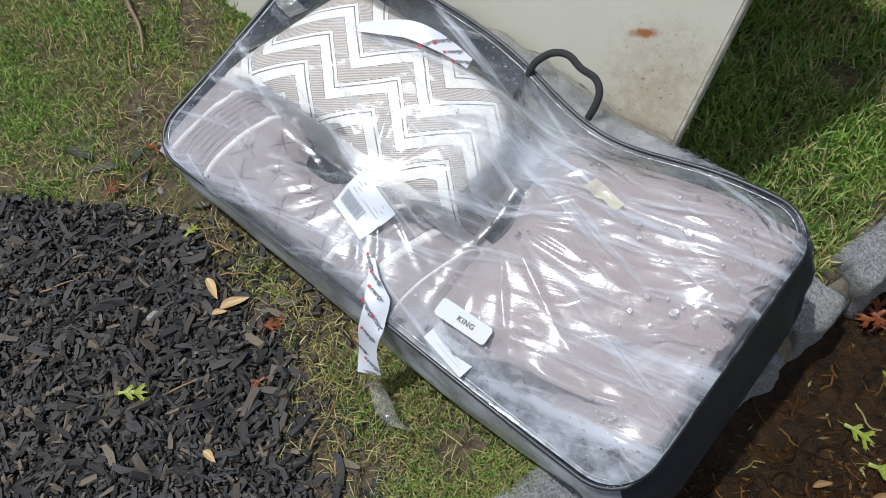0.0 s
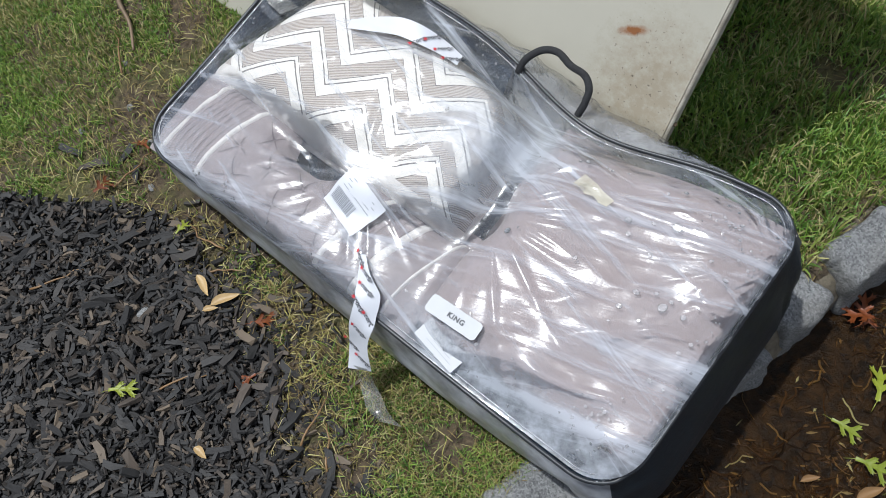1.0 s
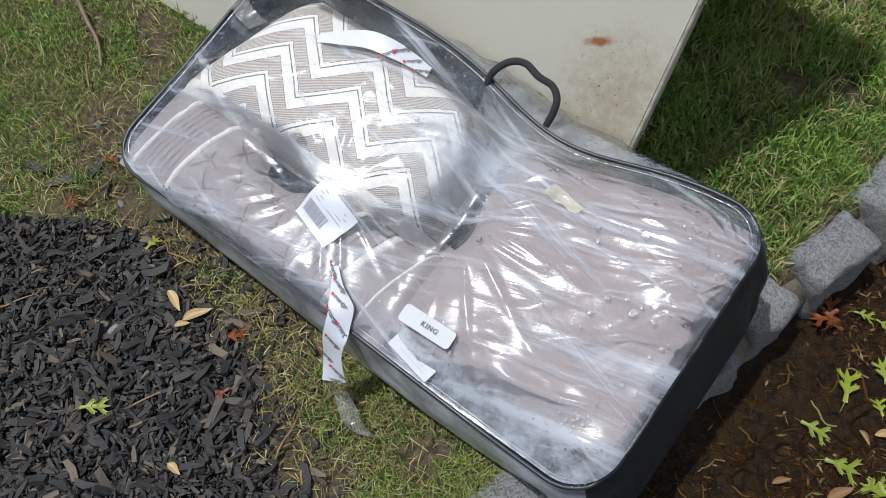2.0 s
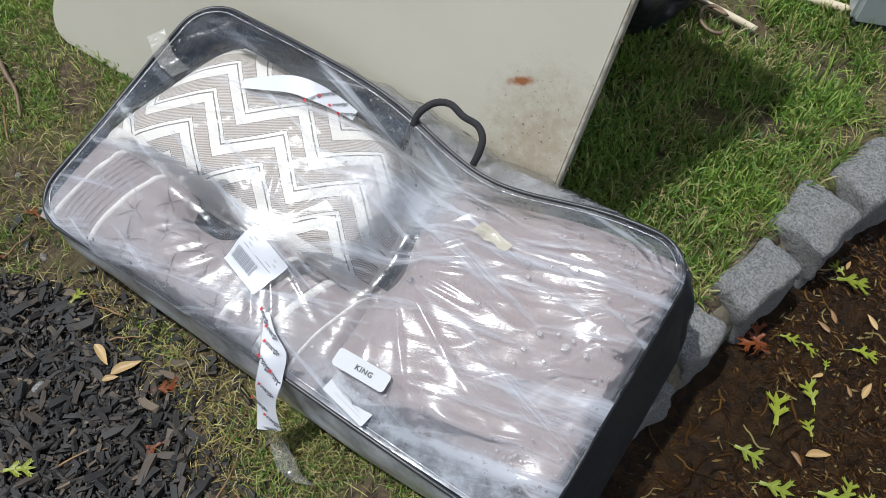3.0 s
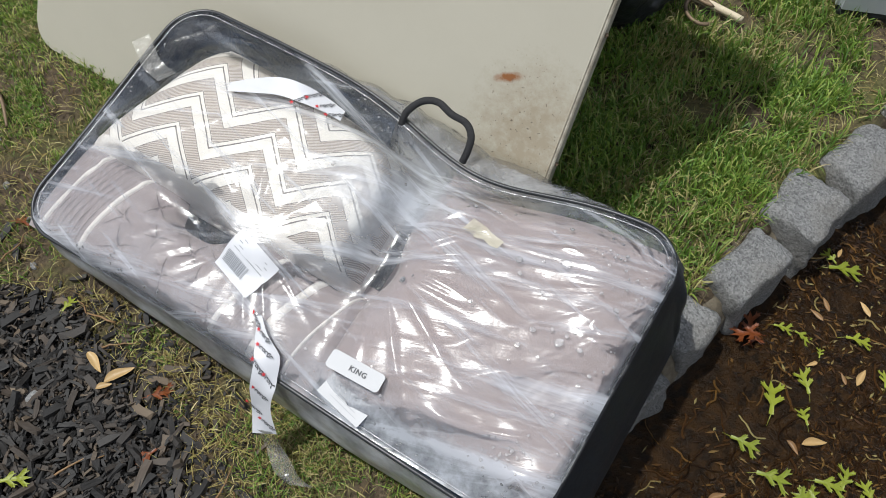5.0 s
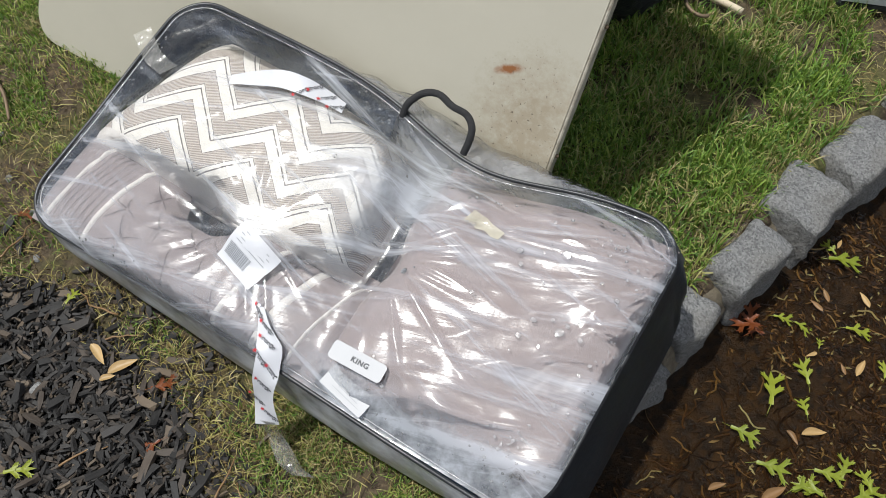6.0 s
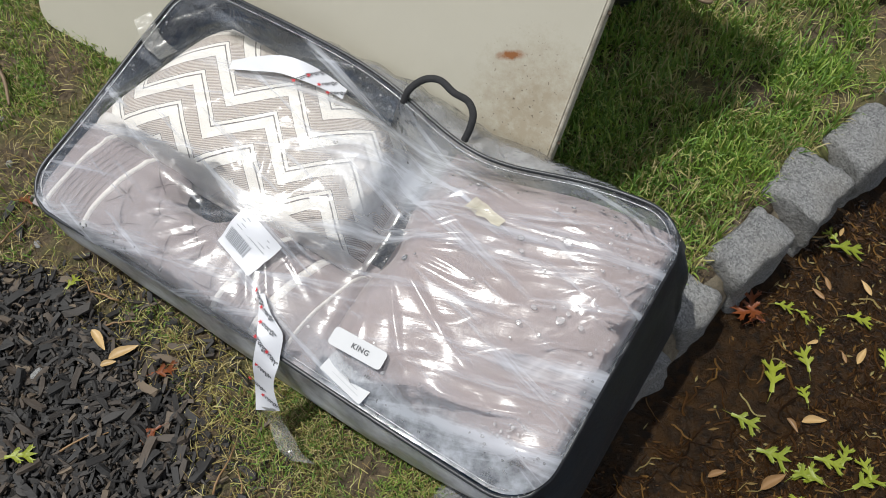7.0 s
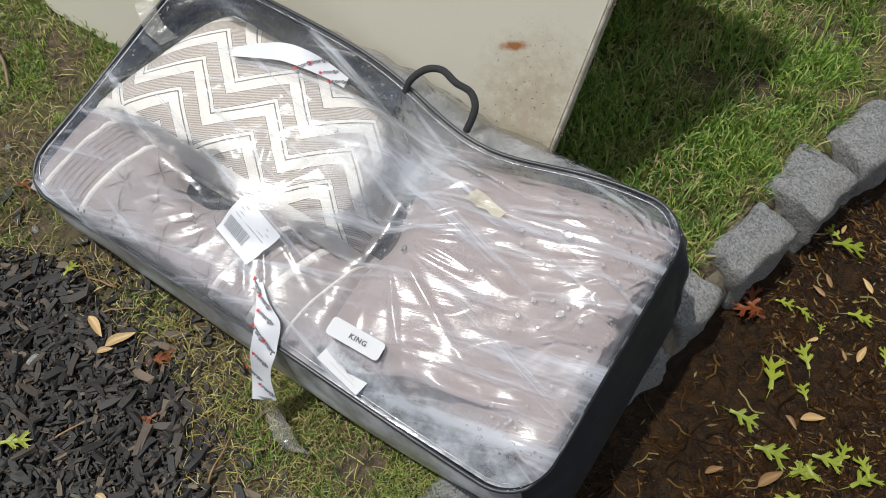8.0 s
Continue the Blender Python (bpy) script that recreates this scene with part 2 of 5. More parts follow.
v = k.math("FRACT", k.math("ADD", k.math("SUBTRACT", k.math("ADD", sep.outputs[1], wob), k.math("MULTIPLY", zz, 1.06)), 10.0))
hv = k.math("FRACT", k.math("MULTIPLY", k.math("ADD", k.math("SUBTRACT", sep.outputs[1], k.math("MULTIPLY", sep.outputs[0], 1.5)), k.math("MULTIPLY", wob, 0.4)), 19.0))
thread = k.noise(420, 2, 0.6)
hcol = k.mix(k.ramp(hv, [(0.22, (1, 1, 1)), (0.42, (0, 0, 0)), (0.80, (0, 0, 0)), (0.98, (1, 1, 1))]), k.mix(thread, (0.24, 0.20, 0.175), (0.34, 0.295, 0.26)), (0.58, 0.53, 0.48))
white = k.mix(k.noise(12), (0.70, 0.67, 0.62), (0.80, 0.775, 0.73))
ink = k.mix(thread, (0.075, 0.065, 0.06), (0.17, 0.15, 0.14))
on, off = (1, 1, 1), (0, 0, 0)
col = k.mix(k.ramp(v, [(0.0, off), (0.09, on), (0.53, off)], False), white, hcol)
col = k.mix(k.ramp(v, [(0.0, off), (0.055, on), (0.085, off), (0.53, on), (0.548, off), (0.895, on), (0.945, off)], False), col, ink)
k.color(col)
M_ZIG = k.m

k = Mat("black_vinyl", 0.42)
g = k.noise(220, 4, 0.6)
k.color(k.mix(k.noise(12, 4), (0.008, 0.013, 0.018), (0.018, 0.027, 0.036))).rough(g, 0.34, 0.58).bump(g, 0.25, 0.002).bump(k.noise(18, 3), 0.25, 0.006)
M_VINYL = k.m
k = Mat("navy_lining", 0.28)
k.color(k.mix(k.noise(15, 4), (0.006, 0.014, 0.030), (0.022, 0.044, 0.085))).bump(k.noise(22, 5, 0.6), 1.0, 0.03)
M_LINING = k.m
k = Mat("black_piping", 0.35)
k.color(k.mix(k.noise(90, 3), (0.012, 0.013, 0.015), (0.03, 0.033, 0.038))).bump(k.noise(300, 2), 0.3, 0.001)
M_PIPING = k.m
k = Mat("black_cord", 0.85)
k.color(k.mix(k.noise(200, 3), (0.008, 0.008, 0.009), (0.03, 0.03, 0.032))).bump(k.noise(500, 2), 0.7, 0.002)
M_CORD = k.m
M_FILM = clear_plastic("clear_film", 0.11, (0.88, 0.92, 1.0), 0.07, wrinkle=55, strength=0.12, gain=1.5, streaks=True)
M_SIDE = clear_plastic("grey_side_film", 0.9, (0.90, 0.92, 0.96), 0.16, (0.8, 0.82, 0.85), 40, 0.4)
M_BACK = clear_plastic("back_film", 0.50, (0.90, 0.92, 0.97), 0.06, wrinkle=38, strength=1.5, gain=2.6)
M_TAPE = clear_plastic("clear_tape", 0.22, (0.75, 0.74, 0.70), 0.12, (0.93, 0.92, 0.88), 80, 0.6)
k = Mat("white_tape", 0.45)
k.color(k.mix(k.noise(30), (0.64, 0.64, 0.66), (0.56, 0.57, 0.61))).bump(k.noise(40), 0.2, 0.003)
M_WHITE = k.m
k = Mat("dull_card", 0.5)
k.color(k.mix(k.noise(30), (0.47, 0.47, 0.48), (0.41, 0.42, 0.44))).bump(k.noise(40), 0.2, 0.003)
M_CARD = k.m
k = Mat("grey_print", 0.6)
k.color(k.mix(k.noise(120), (0.05, 0.05, 0.055), (0.10, 0.10, 0.11)))
M_INK = k.m
k = Mat("pale_print", 0.6)
k.color(k.mix(k.noise(120), (0.30, 0.31, 0.33), (0.40, 0.41, 0.43)))
M_PALEINK = k.m
k = Mat("red_print", 0.6)
k.color(k.mix(k.noise(120), (0.50, 0.02, 0.03), (0.60, 0.05, 0.06)))
M_RED = k.m
M_OLDTAPE = clear_plastic("old_tape", 0.62, (0.80, 0.76, 0.60), 0.12, (0.95, 0.92, 0.8), 60, 0.5)
M_WATER = clear_plastic("water", 0.26, (0.92, 0.92, 0.94), 0.03, wrinkle=30, strength=0.1, gain=2.0)


def leaf_material(name, a, b, vein=True, rough=0.45):
    k = Mat(name, rough)
    k.color(k.mix(k.noise(70, 5, 0.65), k.mix(k.rnd(), a, b), b)).bump(k.noise(120, 4), 0.4, 0.003)
    return k.m


M_OAK = leaf_material("green_leaf", (0.085, 0.125, 0.008), (0.22, 0.25, 0.018))
M_RUST = leaf_material("rust_leaf", (0.085, 0.018, 0.005), (0.18, 0.048, 0.010))
M_TAN = leaf_material("tan_leaf", (0.30, 0.19, 0.075), (0.45, 0.31, 0.14))
M_BROWN = leaf_material("brown_leaf", (0.14, 0.075, 0.03), (0.24, 0.14, 0.06))
k = Mat("debris", 0.5)
k.color(k.ramp(k.island(), [(0.0, (0.010, 0.005, 0.002)), (0.45, (0.026, 0.011, 0.003)), (0.75, (0.062, 0.028, 0.008)), (0.93, (0.15, 0.080, 0.022)), (1.0, (0.28, 0.24, 0.10))]))
k.rough(k.noise(40), 0.1, 0.55)
M_DEBRIS = k.m
k = Mat("pale_stick", 0.7)
k.color(k.mix(k.noise(60, 5, 0.7, stretch=(1, 1, 1)), (0.52, 0.42, 0.28), (0.70, 0.62, 0.47))).bump(k.noise(90), 0.4, 0.004)
M_STICK = k.m
k = Mat("rusty_wire", 0.6, 0.5)
k.color(k.mix(k.noise(60), (0.12, 0.085, 0.055), (0.28, 0.20, 0.13)))
M_WIRE = k.m
k = Mat("grey_metal", 0.35, 0.2)
k.color(k.mix(k.noise(8, 4), (0.50, 0.54, 0.58), (0.62, 0.65, 0.68))).rough(k.noise(20), 0.25, 0.5)
M_GREY = k.m
k = Mat("dark_plastic", 0.4)
k.color(k.mix(k.noise(20), (0.008, 0.009, 0.010), (0.022, 0.024, 0.026))).bump(k.noise(30, 4), 0.5, 0.01)
M_DARK = k.m


# ---- mesh helpers ----
def empty(name, at, label, category, group="", kind=""):
    ob = new(name)
    ob.location = at
    ob.empty_display_size = 0.05
    return tagged(ob, label, category, group, kind)


def fill(name, verts, faces, material, smooth=True):
    me = bpy.data.meshes.new(name)
    me.from_pydata([tuple(v) for v in verts], [], [tuple(f) for f in faces])
    me.materials.append(material)
    if smooth:
        me.polygons.foreach_set("use_smooth", [True] * len(me.polygons))
    me.update()
    return me


def place(name, me, parent=None, label="", m=None):
    ob = new(name, me)
    if m is not None:
        ob.matrix_basis = m
    if parent is not None:
        ob.parent = parent
        ob.matrix_parent_inverse = ROOT[parent.name].inverted()
    ROOT[ob.name] = m.copy() if m is not None else Matrix()
    return tagged(ob, label)


ROOT = {}


def root(ob):
    ROOT[ob.name] = Matrix.Translation(ob.location)
    return ob


def part(name, bm, material, parent, label="", smooth=True):
    me = bpy.data.meshes.new(name)
    bm.to_mesh(me)
    bm.free()
    me.materials.append(material)
    if smooth:
        me.polygons.foreach_set("use_smooth", [True] * len(me.polygons))
    return place(name, me, parent, label)


def grid_mesh(name, nu, nv, fn, material, closed_u=False, uv=None):
    """A sheet from fn(i / nu, j / nv)."""
    verts = [fn(i / nu, j / nv) for i in range(nu + (0 if closed_u else 1)) for j in range(nv + 1)]
    cols = nu if closed_u else nu + 1
    faces = []
    for i in range(nu):
        a, b = i, (i + 1) % cols
        for j in range(nv):
            faces.append((a * (nv + 1) + j, b * (nv + 1) + j, b * (nv + 1) + j + 1, a * (nv + 1) + j + 1))
    me = fill(name, verts, faces, material)
    if uv:
        layer = me.uv_layers.new(name="UVMap")
        for loop in me.loops:
            i, j = divmod(loop.vertex_index, nv + 1)
            layer.data[loop.index].uv = uv(i / nu, j / nv) if callable(uv) else (i / nu, j / nv)
    return me


def tube_mesh(name, pts, radius, material, sides=8, closed=False, taper=None):
    pts = [Vector(p) for p in pts]
    n = len(pts)
    verts, faces = [], []
    side = None
    for i, p in enumerate(pts):
        d = (pts[(i + 1) % n] - pts[i - 1]) if closed else (pts[min(i + 1, n - 1)] - pts[max(i - 1, 0)])
        d.normalize()
        if side is None:
            side = d.orthogonal().normalized()
        side = (side - d * side.dot(d)).normalized()
        other = d.cross(side)
        r = radius * (taper(i / (n - 1)) if taper else 1)
        for j in range(sides):
            a = 2 * math.pi * j / sides
            verts.append(p + (side * math.cos(a) + other * math.sin(a)) * r)
    for i in range(n if closed else n - 1):
        for j in range(sides):
            a, b = i * sides, (i + 1) % n * sides
            faces.append((a + j, a + (j + 1) % sides, b + (j + 1) % sides, b + j))
    if not closed:
        faces.append(tuple(range(sides))[::-1])
        faces.append(tuple(range((n - 1) * sides, n * sides)))
    return fill(name, verts, faces, material)


def spline(pts, per=8):
    """Catmull-Rom through points."""
    p = [Vector(q) for q in pts]
    p = [2 * p[0] - p[1]] + p + [2 * p[-1] - p[-2]]
    out = []
    for i in range(1, len(p) - 2):
        for s in range(per):
            t = s / per
            out.append(0.5 * (2 * p[i] + (p[i + 1] - p[i - 1]) * t + (2 * p[i - 1] - 5 * p[i] + 4 * p[i + 1] - p[i + 2]) * t * t
                              + (3 * p[i] - p[i - 1] - 3 * p[i + 1] + p[i + 2]) * t ** 3))
    return out + [p[-2]]


def nz(x, y, z=0.0):
    return noise.noise((x, y, z))


def smooth01(x):
    x = min(1.0, max(0.0, x))
    return x * x * (3 - 2 * x)


# ---- plan: kerb line, lawn, planting bed, gutter ----
KERB = [(-1.9, -1.45), (-0.42, -0.08), (-0.11, 0.195), (0.03, 0.318), (0.175, 0.44), (0.32, 0.565), (0.455, 0.685), (0.565, 0.805), (0.70, 0.94), (0.845, 1.06), (1.05, 1.235), (1.45, 1.52), (2.4, 2.1)]


def kerb_side(x, y):
    """Metres from the kerb's middle line: plus on the lawn, minus in the gutter."""
    best, sign = 1e9, 1
    for (x0, y0), (x1, y1) in zip(KERB, KERB[1:]):
        dx, dy = x1 - x0, y1 - y0
        t = min(1, max(0, ((x - x0) * dx + (y - y0) * dy) / (dx * dx + dy * dy)))
        px, py = x0 + t * dx, y0 + t * dy
        d = math.hypot(x - px, y - py)
        if d < best:
            best, sign = d, (1 if dx * (y - y0) - dy * (x - x0) > 0 else -1)
    return best * sign


BED = [(0.10, -0.35), (0.30, -0.375), (0.42, -0.42), (0.54, -0.475), (0.66, -0.59), (0.74, -0.68), (0.785, -0.80), (0.79, -1.05), (0.82, -1.8)]


def bed_depth(x, y):
    """Plus inside the planting bed, minus on the lawn, in metres across its edge."""
    if y <= BED[0][0]:
        e = BED[0][1]
    elif y >= BED[-1][0]:
        return -0.3
    else:
        for (y0, e0), (y1, e1) in zip(BED, BED[1:]):
            if y0 <= y <= y1:
                e = e0 + (e1 - e0) * (y - y0) / (y1 - y0)
                break
    return e - x + 0.05 * nz(x * 6, y * 6, 3) + 0.03 * nz(x * 17, y * 17, 5)


GUTTER = -0.125


def ground_z(x, y):
    s = kerb_side(x, y)
    z = 0.012 * nz(x * 3, y * 3, 1) + 0.008 * nz(x * 9, y * 9, 2) + 0.004 * nz(x * 31, y * 31, 4) - 0.006
    low = GUTTER + 0.010 * nz(x * 5, y * 5, 7) + 0.006 * nz(x * 16, y * 16, 8) + 0.003 * nz(x * 45, y * 45, 9)
    k = smooth01((s + 0.03) / 0.06)
    return low + (z - low) * k


# ---- ground ----
def build_ground():
    x0, x1, y0, y1, step = -1.7, 1.7, -0.7, 2.5, 0.016
    nx, ny = int((x1 - x0) / step), int((y1 - y0) / step)
    verts, faces, mats = [], [], []
    for i in range(nx + 1):
        for j in range(ny + 1):
            x, y = x0 + (x1 - x0) * i / nx, y0 + (y1 - y0) * j / ny
            verts.append((x, y, ground_z(x, y)))
    for i in range(nx):
        for j in range(ny):
            a = i * (ny + 1) + j
            faces.append((a, a + ny + 1, a + ny + 2, a + 1))
            x, y = x0 + step * (i + 0.5), y0 + step * (j + 0.5)
            mats.append(2 if kerb_side(x, y) < 0 else (1 if bed_depth(x, y) > 0.0 else 0))
    # The sheet goes on to the horizon, with the kerb's step in it.
    ring = [(i * (ny + 1)) for i in range(nx + 1)] + [nx * (ny + 1) + j for j in range(1, ny + 1)] \
        + [i * (ny + 1) + ny for i in range(nx - 1, -1, -1)] + [j for j in range(ny - 1, 0, -1)]
    far = len(verts)
    for r in ring:
        x, y, z = verts[r]
        d = Vector((x, y - 0.9)).normalized() * 900
        verts.append((d.x, d.y, z))
    n = len(ring)
    for q in range(n):
        a, b = q, (q + 1) % n
        faces.append((ring[a], far + a, far + b, ring[b]))
        x, y, _ = verts[ring[a]]
        mats.append(2 if kerb_side(x, y) < 0 else 0)
    me = fill("ground", verts, faces, M_SOIL)
    me.materials.append(M_BED), me.materials.append(M_MUD)
    me.polygons.foreach_set("material_index", mats)
    tagged(new("ground", me), "lawn soil, dark planting bed and wet brown gutter", "ground", kind="structure")


build_ground()

# ---- the bag's own frame ----
O = Vector((-0.722, 0.826, 0.167))
U = Vector((0.8400, -0.5426, 0.0)).normalized()
N = Vector((-0.1052, -0.1628, 0.9810)).normalized()
V = N.cross(U).normalized()
LEN, WID, RAD = 1.0, 0.50, 0.075


def bag(a, b, h=0.0):
    return O + U * a + V * b + N * h


def back_sag(a):
    return math.exp(-((a - 0.64) / 0.17) ** 2)


def outline(n=240):
    """Rounded rectangle round the bag's rim: (a, b, h, outward a, outward b)."""
    pts = []
    straight = [(RAD, 0, LEN - RAD, 0), (LEN, RAD, LEN, WID - RAD), (LEN - RAD, WID, RAD, WID), (0, WID - RAD, 0, RAD)]
    centres = [(LEN - RAD, RAD), (LEN - RAD, WID - RAD), (RAD, WID - RAD), (RAD, RAD)]
    for q in range(4):
        a0, b0, a1, b1 = straight[q]
        k = int(n * (0.30 if q % 2 == 0 else 0.14))
        out = [(0, -1), (1, 0), (0, 1), (-1, 0)][q]
        for i in range(k):
            t = i / k
            pts.append((a0 + (a1 - a0) * t, b0 + (b1 - b0) * t, *out))
        c = centres[q]
        for i in range(12):
            w = math.radians(-90 + 90 * q + 90 * i / 12)
            pts.append((c[0] + RAD * math.cos(w), c[1] + RAD * math.sin(w), math.cos(w), math.sin(w)))
    full = []
    for a, b, oa, ob in pts:
        h = 0.0035 * nz(a * 7, b * 7, 11)
        if b > WID - 0.03:
            b -= 0.045 * back_sag(a)
            h -= 0.030 * back_sag(a)
        if b < 0.03:
            b += 0.006 * math.sin(a * 5)
        full.append((a, b, h, oa, ob))
    return full


def mound(a, b, ca, cb, ha, hb, turn, height, p=4.0):
    x, y = a - ca, b - cb
    c, s = math.cos(turn), math.sin(turn)
    x, y = (c * x + s * y) / ha, (-s * x + c * y) / hb
    if abs(x) >= 1 or abs(y) >= 1:
        return 0.0
    return height * (1 - abs(x) ** p) ** 0.6 * (1 - abs(y) ** p) ** 0.6


PIL = [Vector((0.020, 0.172)), Vector((0.582, 0.165)), Vector((0.565, 0.430)), Vector((0.126, 0.448))]


def pillow_ab(s, t):
    """The cushion's print coordinates to the bag's: s along its long side, t across."""
    return PIL[0].lerp(PIL[1], s).lerp(PIL[3].lerp(PIL[2], s), t)


def pillow_h(s, t):
    e = (1 - abs(2 * s - 1) ** 8) * (1 - abs(2 * t - 1) ** 5)
    return -0.022 + 0.082 * max(0.0, e) ** 0.5 + 0.004 * nz(s * 5, t * 5, 21)


def sham_h(a, b):
    m = mound(a, b, 0.318, 0.087, 0.312, 0.097, -0.01, 0.060, 3.6)
    hole = 0.07 * math.exp(-((a - 0.305) / 0.050) ** 2 - ((b - 0.156) / 0.026) ** 2)
    return -0.028 + m - hole + 0.003 * nz(a * 16, b * 16, 31)


def comforter_h(a, b):
    m = mound(a, b, 0.816, 0.250, 0.213, 0.224, 0.0, 0.062, 8.0)
    m *= 1 - 0.10 * max(0.0, (a - 0.75) / 0.22)
    lump = 0.010 * nz(a * 7, b * 7, 41) + 0.006 * nz(a * 15 + b * 8, b * 30 - a * 12, 42)
    hole = 0.09 * math.exp(-((a - 0.585) / 0.035) ** 2 - ((b - 0.235) / 0.04) ** 2)
    return -0.020 + m - hole + lump * min(1, m * 14)


def build_fields():
    """Heights of the contents and of the sheet stretched over them, on one grid."""
    na, nb = 250, 125
    A, B = np.linspace(0, LEN, na + 1), np.linspace(0, WID, nb + 1)
    C = np.full((na + 1, nb + 1), -0.06)
    for i, a in enumerate(A):
        for j, b in enumerate(B):
            C[i, j] = max(sham_h(a, b), comforter_h(a, b))
    for i in range(201):
        for j in range(121):
            s, t = i / 200, j / 120
            p = pillow_ab(s, t)
            q, r = int(round(p.x / LEN * na)), int(round(p.y / WID * nb))
            C[q, r] = max(C[q, r], pillow_h(s, t))
    F = np.maximum(C, 0.0)
    edge = np.minimum(np.minimum(A, LEN - A)[:, None], np.minimum(B, WID - B)[None, :])
    for _ in range(60):
        G = np.pad(F, 1, mode="edge")
        G = (G[:-2, 1:-1] + G[2:, 1:-1] + G[1:-1, :-2] + G[1:-1, 2:]) / 4
        F = np.maximum(G, C)
        F[edge < 0.012] = 0
    return A, B, C, F


FA, FB, FC, FF = build_fields()
# the sheet is drawn flat and slanting where it is gathered between the cushions
GATHER, SLANT_A, SLANT_B = (0.405, 0.172), -0.109, 0.053


def look_up(F, a, b):
    x, y = min(max(a / LEN, 0), 0.9999) * (len(FA) - 1), min(max(b / WID, 0), 0.9999) * (len(FB) - 1)
    i, j = int(x), int(y)
    fx, fy = x - i, y - j
    return float(F[i, j] * (1 - fx) * (1 - fy) + F[i + 1, j] * fx * (1 - fy) + F[i, j + 1] * (1 - fx) * fy + F[i + 1, j + 1] * fx * fy)


GATHER_H = 0.061


def crease(a, b, along, freq, seed, sharp=2.0, stretch=5.0):
    c, s = math.cos(along), math.sin(along)
    x, y = (a * c + b * s) * freq / stretch, (-a * s + b * c) * freq
    w = 0.35 * nz(x * 1.7, y * 0.6, seed + 5)
    return max(0.0, 1 - abs(nz(x, y + w, seed)) * 3.2) ** sharp


def film_h(a, b):
    """Height of the clear sheet over the rim's plane: stretched over the contents, with creases."""
    e = min(a, LEN - a, b, WID - b)
    k = smooth01(e / 0.03)
    h = look_up(FF, a, b) + 0.003 * k
    right = smooth01((a - 0.60) / 0.08)
    w = right * (0.0040 * crease(a, b, 0.42, 15, 51, 2.0, 4.0) * smooth01((nz(a * 5, b * 5, 91) + 0.35) / 0.5) + 0.0012 * crease(a, b, 0.25, 24, 53))
    d = math.hypot(a - 0.405, b - 0.17)
    ang = math.atan2(b - 0.17, a - 0.405)
    star = max(0.0, 1 - abs(nz(math.cos(ang) * 3.4, math.sin(ang) * 3.4, 60 + d * 3)) * 3) ** 2
    w += (1 - right) * (0.0060 * star * math.exp(-(d / 0.15) ** 2) * smooth01((d - 0.03) / 0.06) + 0.0014 * crease(a, b, 0.9, 16, 55) + 0.0008 * crease(a, b, -0.5, 30, 57))
    d2 = math.hypot(a - 1.0, b - 0.40)
    ang2 = math.atan2(b - 0.40, a - 1.0)
    w += 0.003 * math.exp(-(d2 / 0.2) ** 2) * max(0.0, 1 - abs(nz(ang2 * 9, 3, d2 * 2)) * 3)
    g = math.exp(-(((a - GATHER[0]) / 0.078) ** 2 + ((b - GATHER[1]) / 0.056) ** 2) ** 2.2)
    w *= 1 - 0.90 * g
    h += g * (GATHER_H + SLANT_A * (a - GATHER[0]) + SLANT_B * (b - GATHER[1]) - h)
    h = max(h, look_up(FC, a, b) + 0.002)
    # folds fanning out of the gathered middle
    d3 = math.hypot(a - 0.60, b - 0.235)
    ang3 = math.atan2(b - 0.235, a - 0.60)
    fan = max(0.0, 1 - abs(nz(math.cos(ang3) * 3.2, math.sin(ang3) * 3.2, 95 + d3 * 2.5)) * 3.4) ** 2
    w += right * 0.0055 * fan * smooth01(d3 / 0.05) * math.exp(-(d3 / 0.22) ** 2)
    w += 0.003 * nz(a * 13, b * 13, 61)
    return h + w * k


def rim_edge(a, b):
    """Pulls the sheet's back edge in with the sagging rim."""
    t = smooth01((b - 0.30) / 0.20)
    return b - 0.045 * back_sag(a) * t, -0.030 * back_sag(a) * t


def on_film(a, b, lift=0.0):
    b2, dh = rim_edge(a, b)
    return bag(a, b2, film_h(a, b) + dh + lift)


# ---- storage bag ----
storage_bag = root(empty("storage_bag", (-0.2, 0.75, 0.0), "wet clear bedding bag with black vinyl ends on grass and kerb", "bag"))


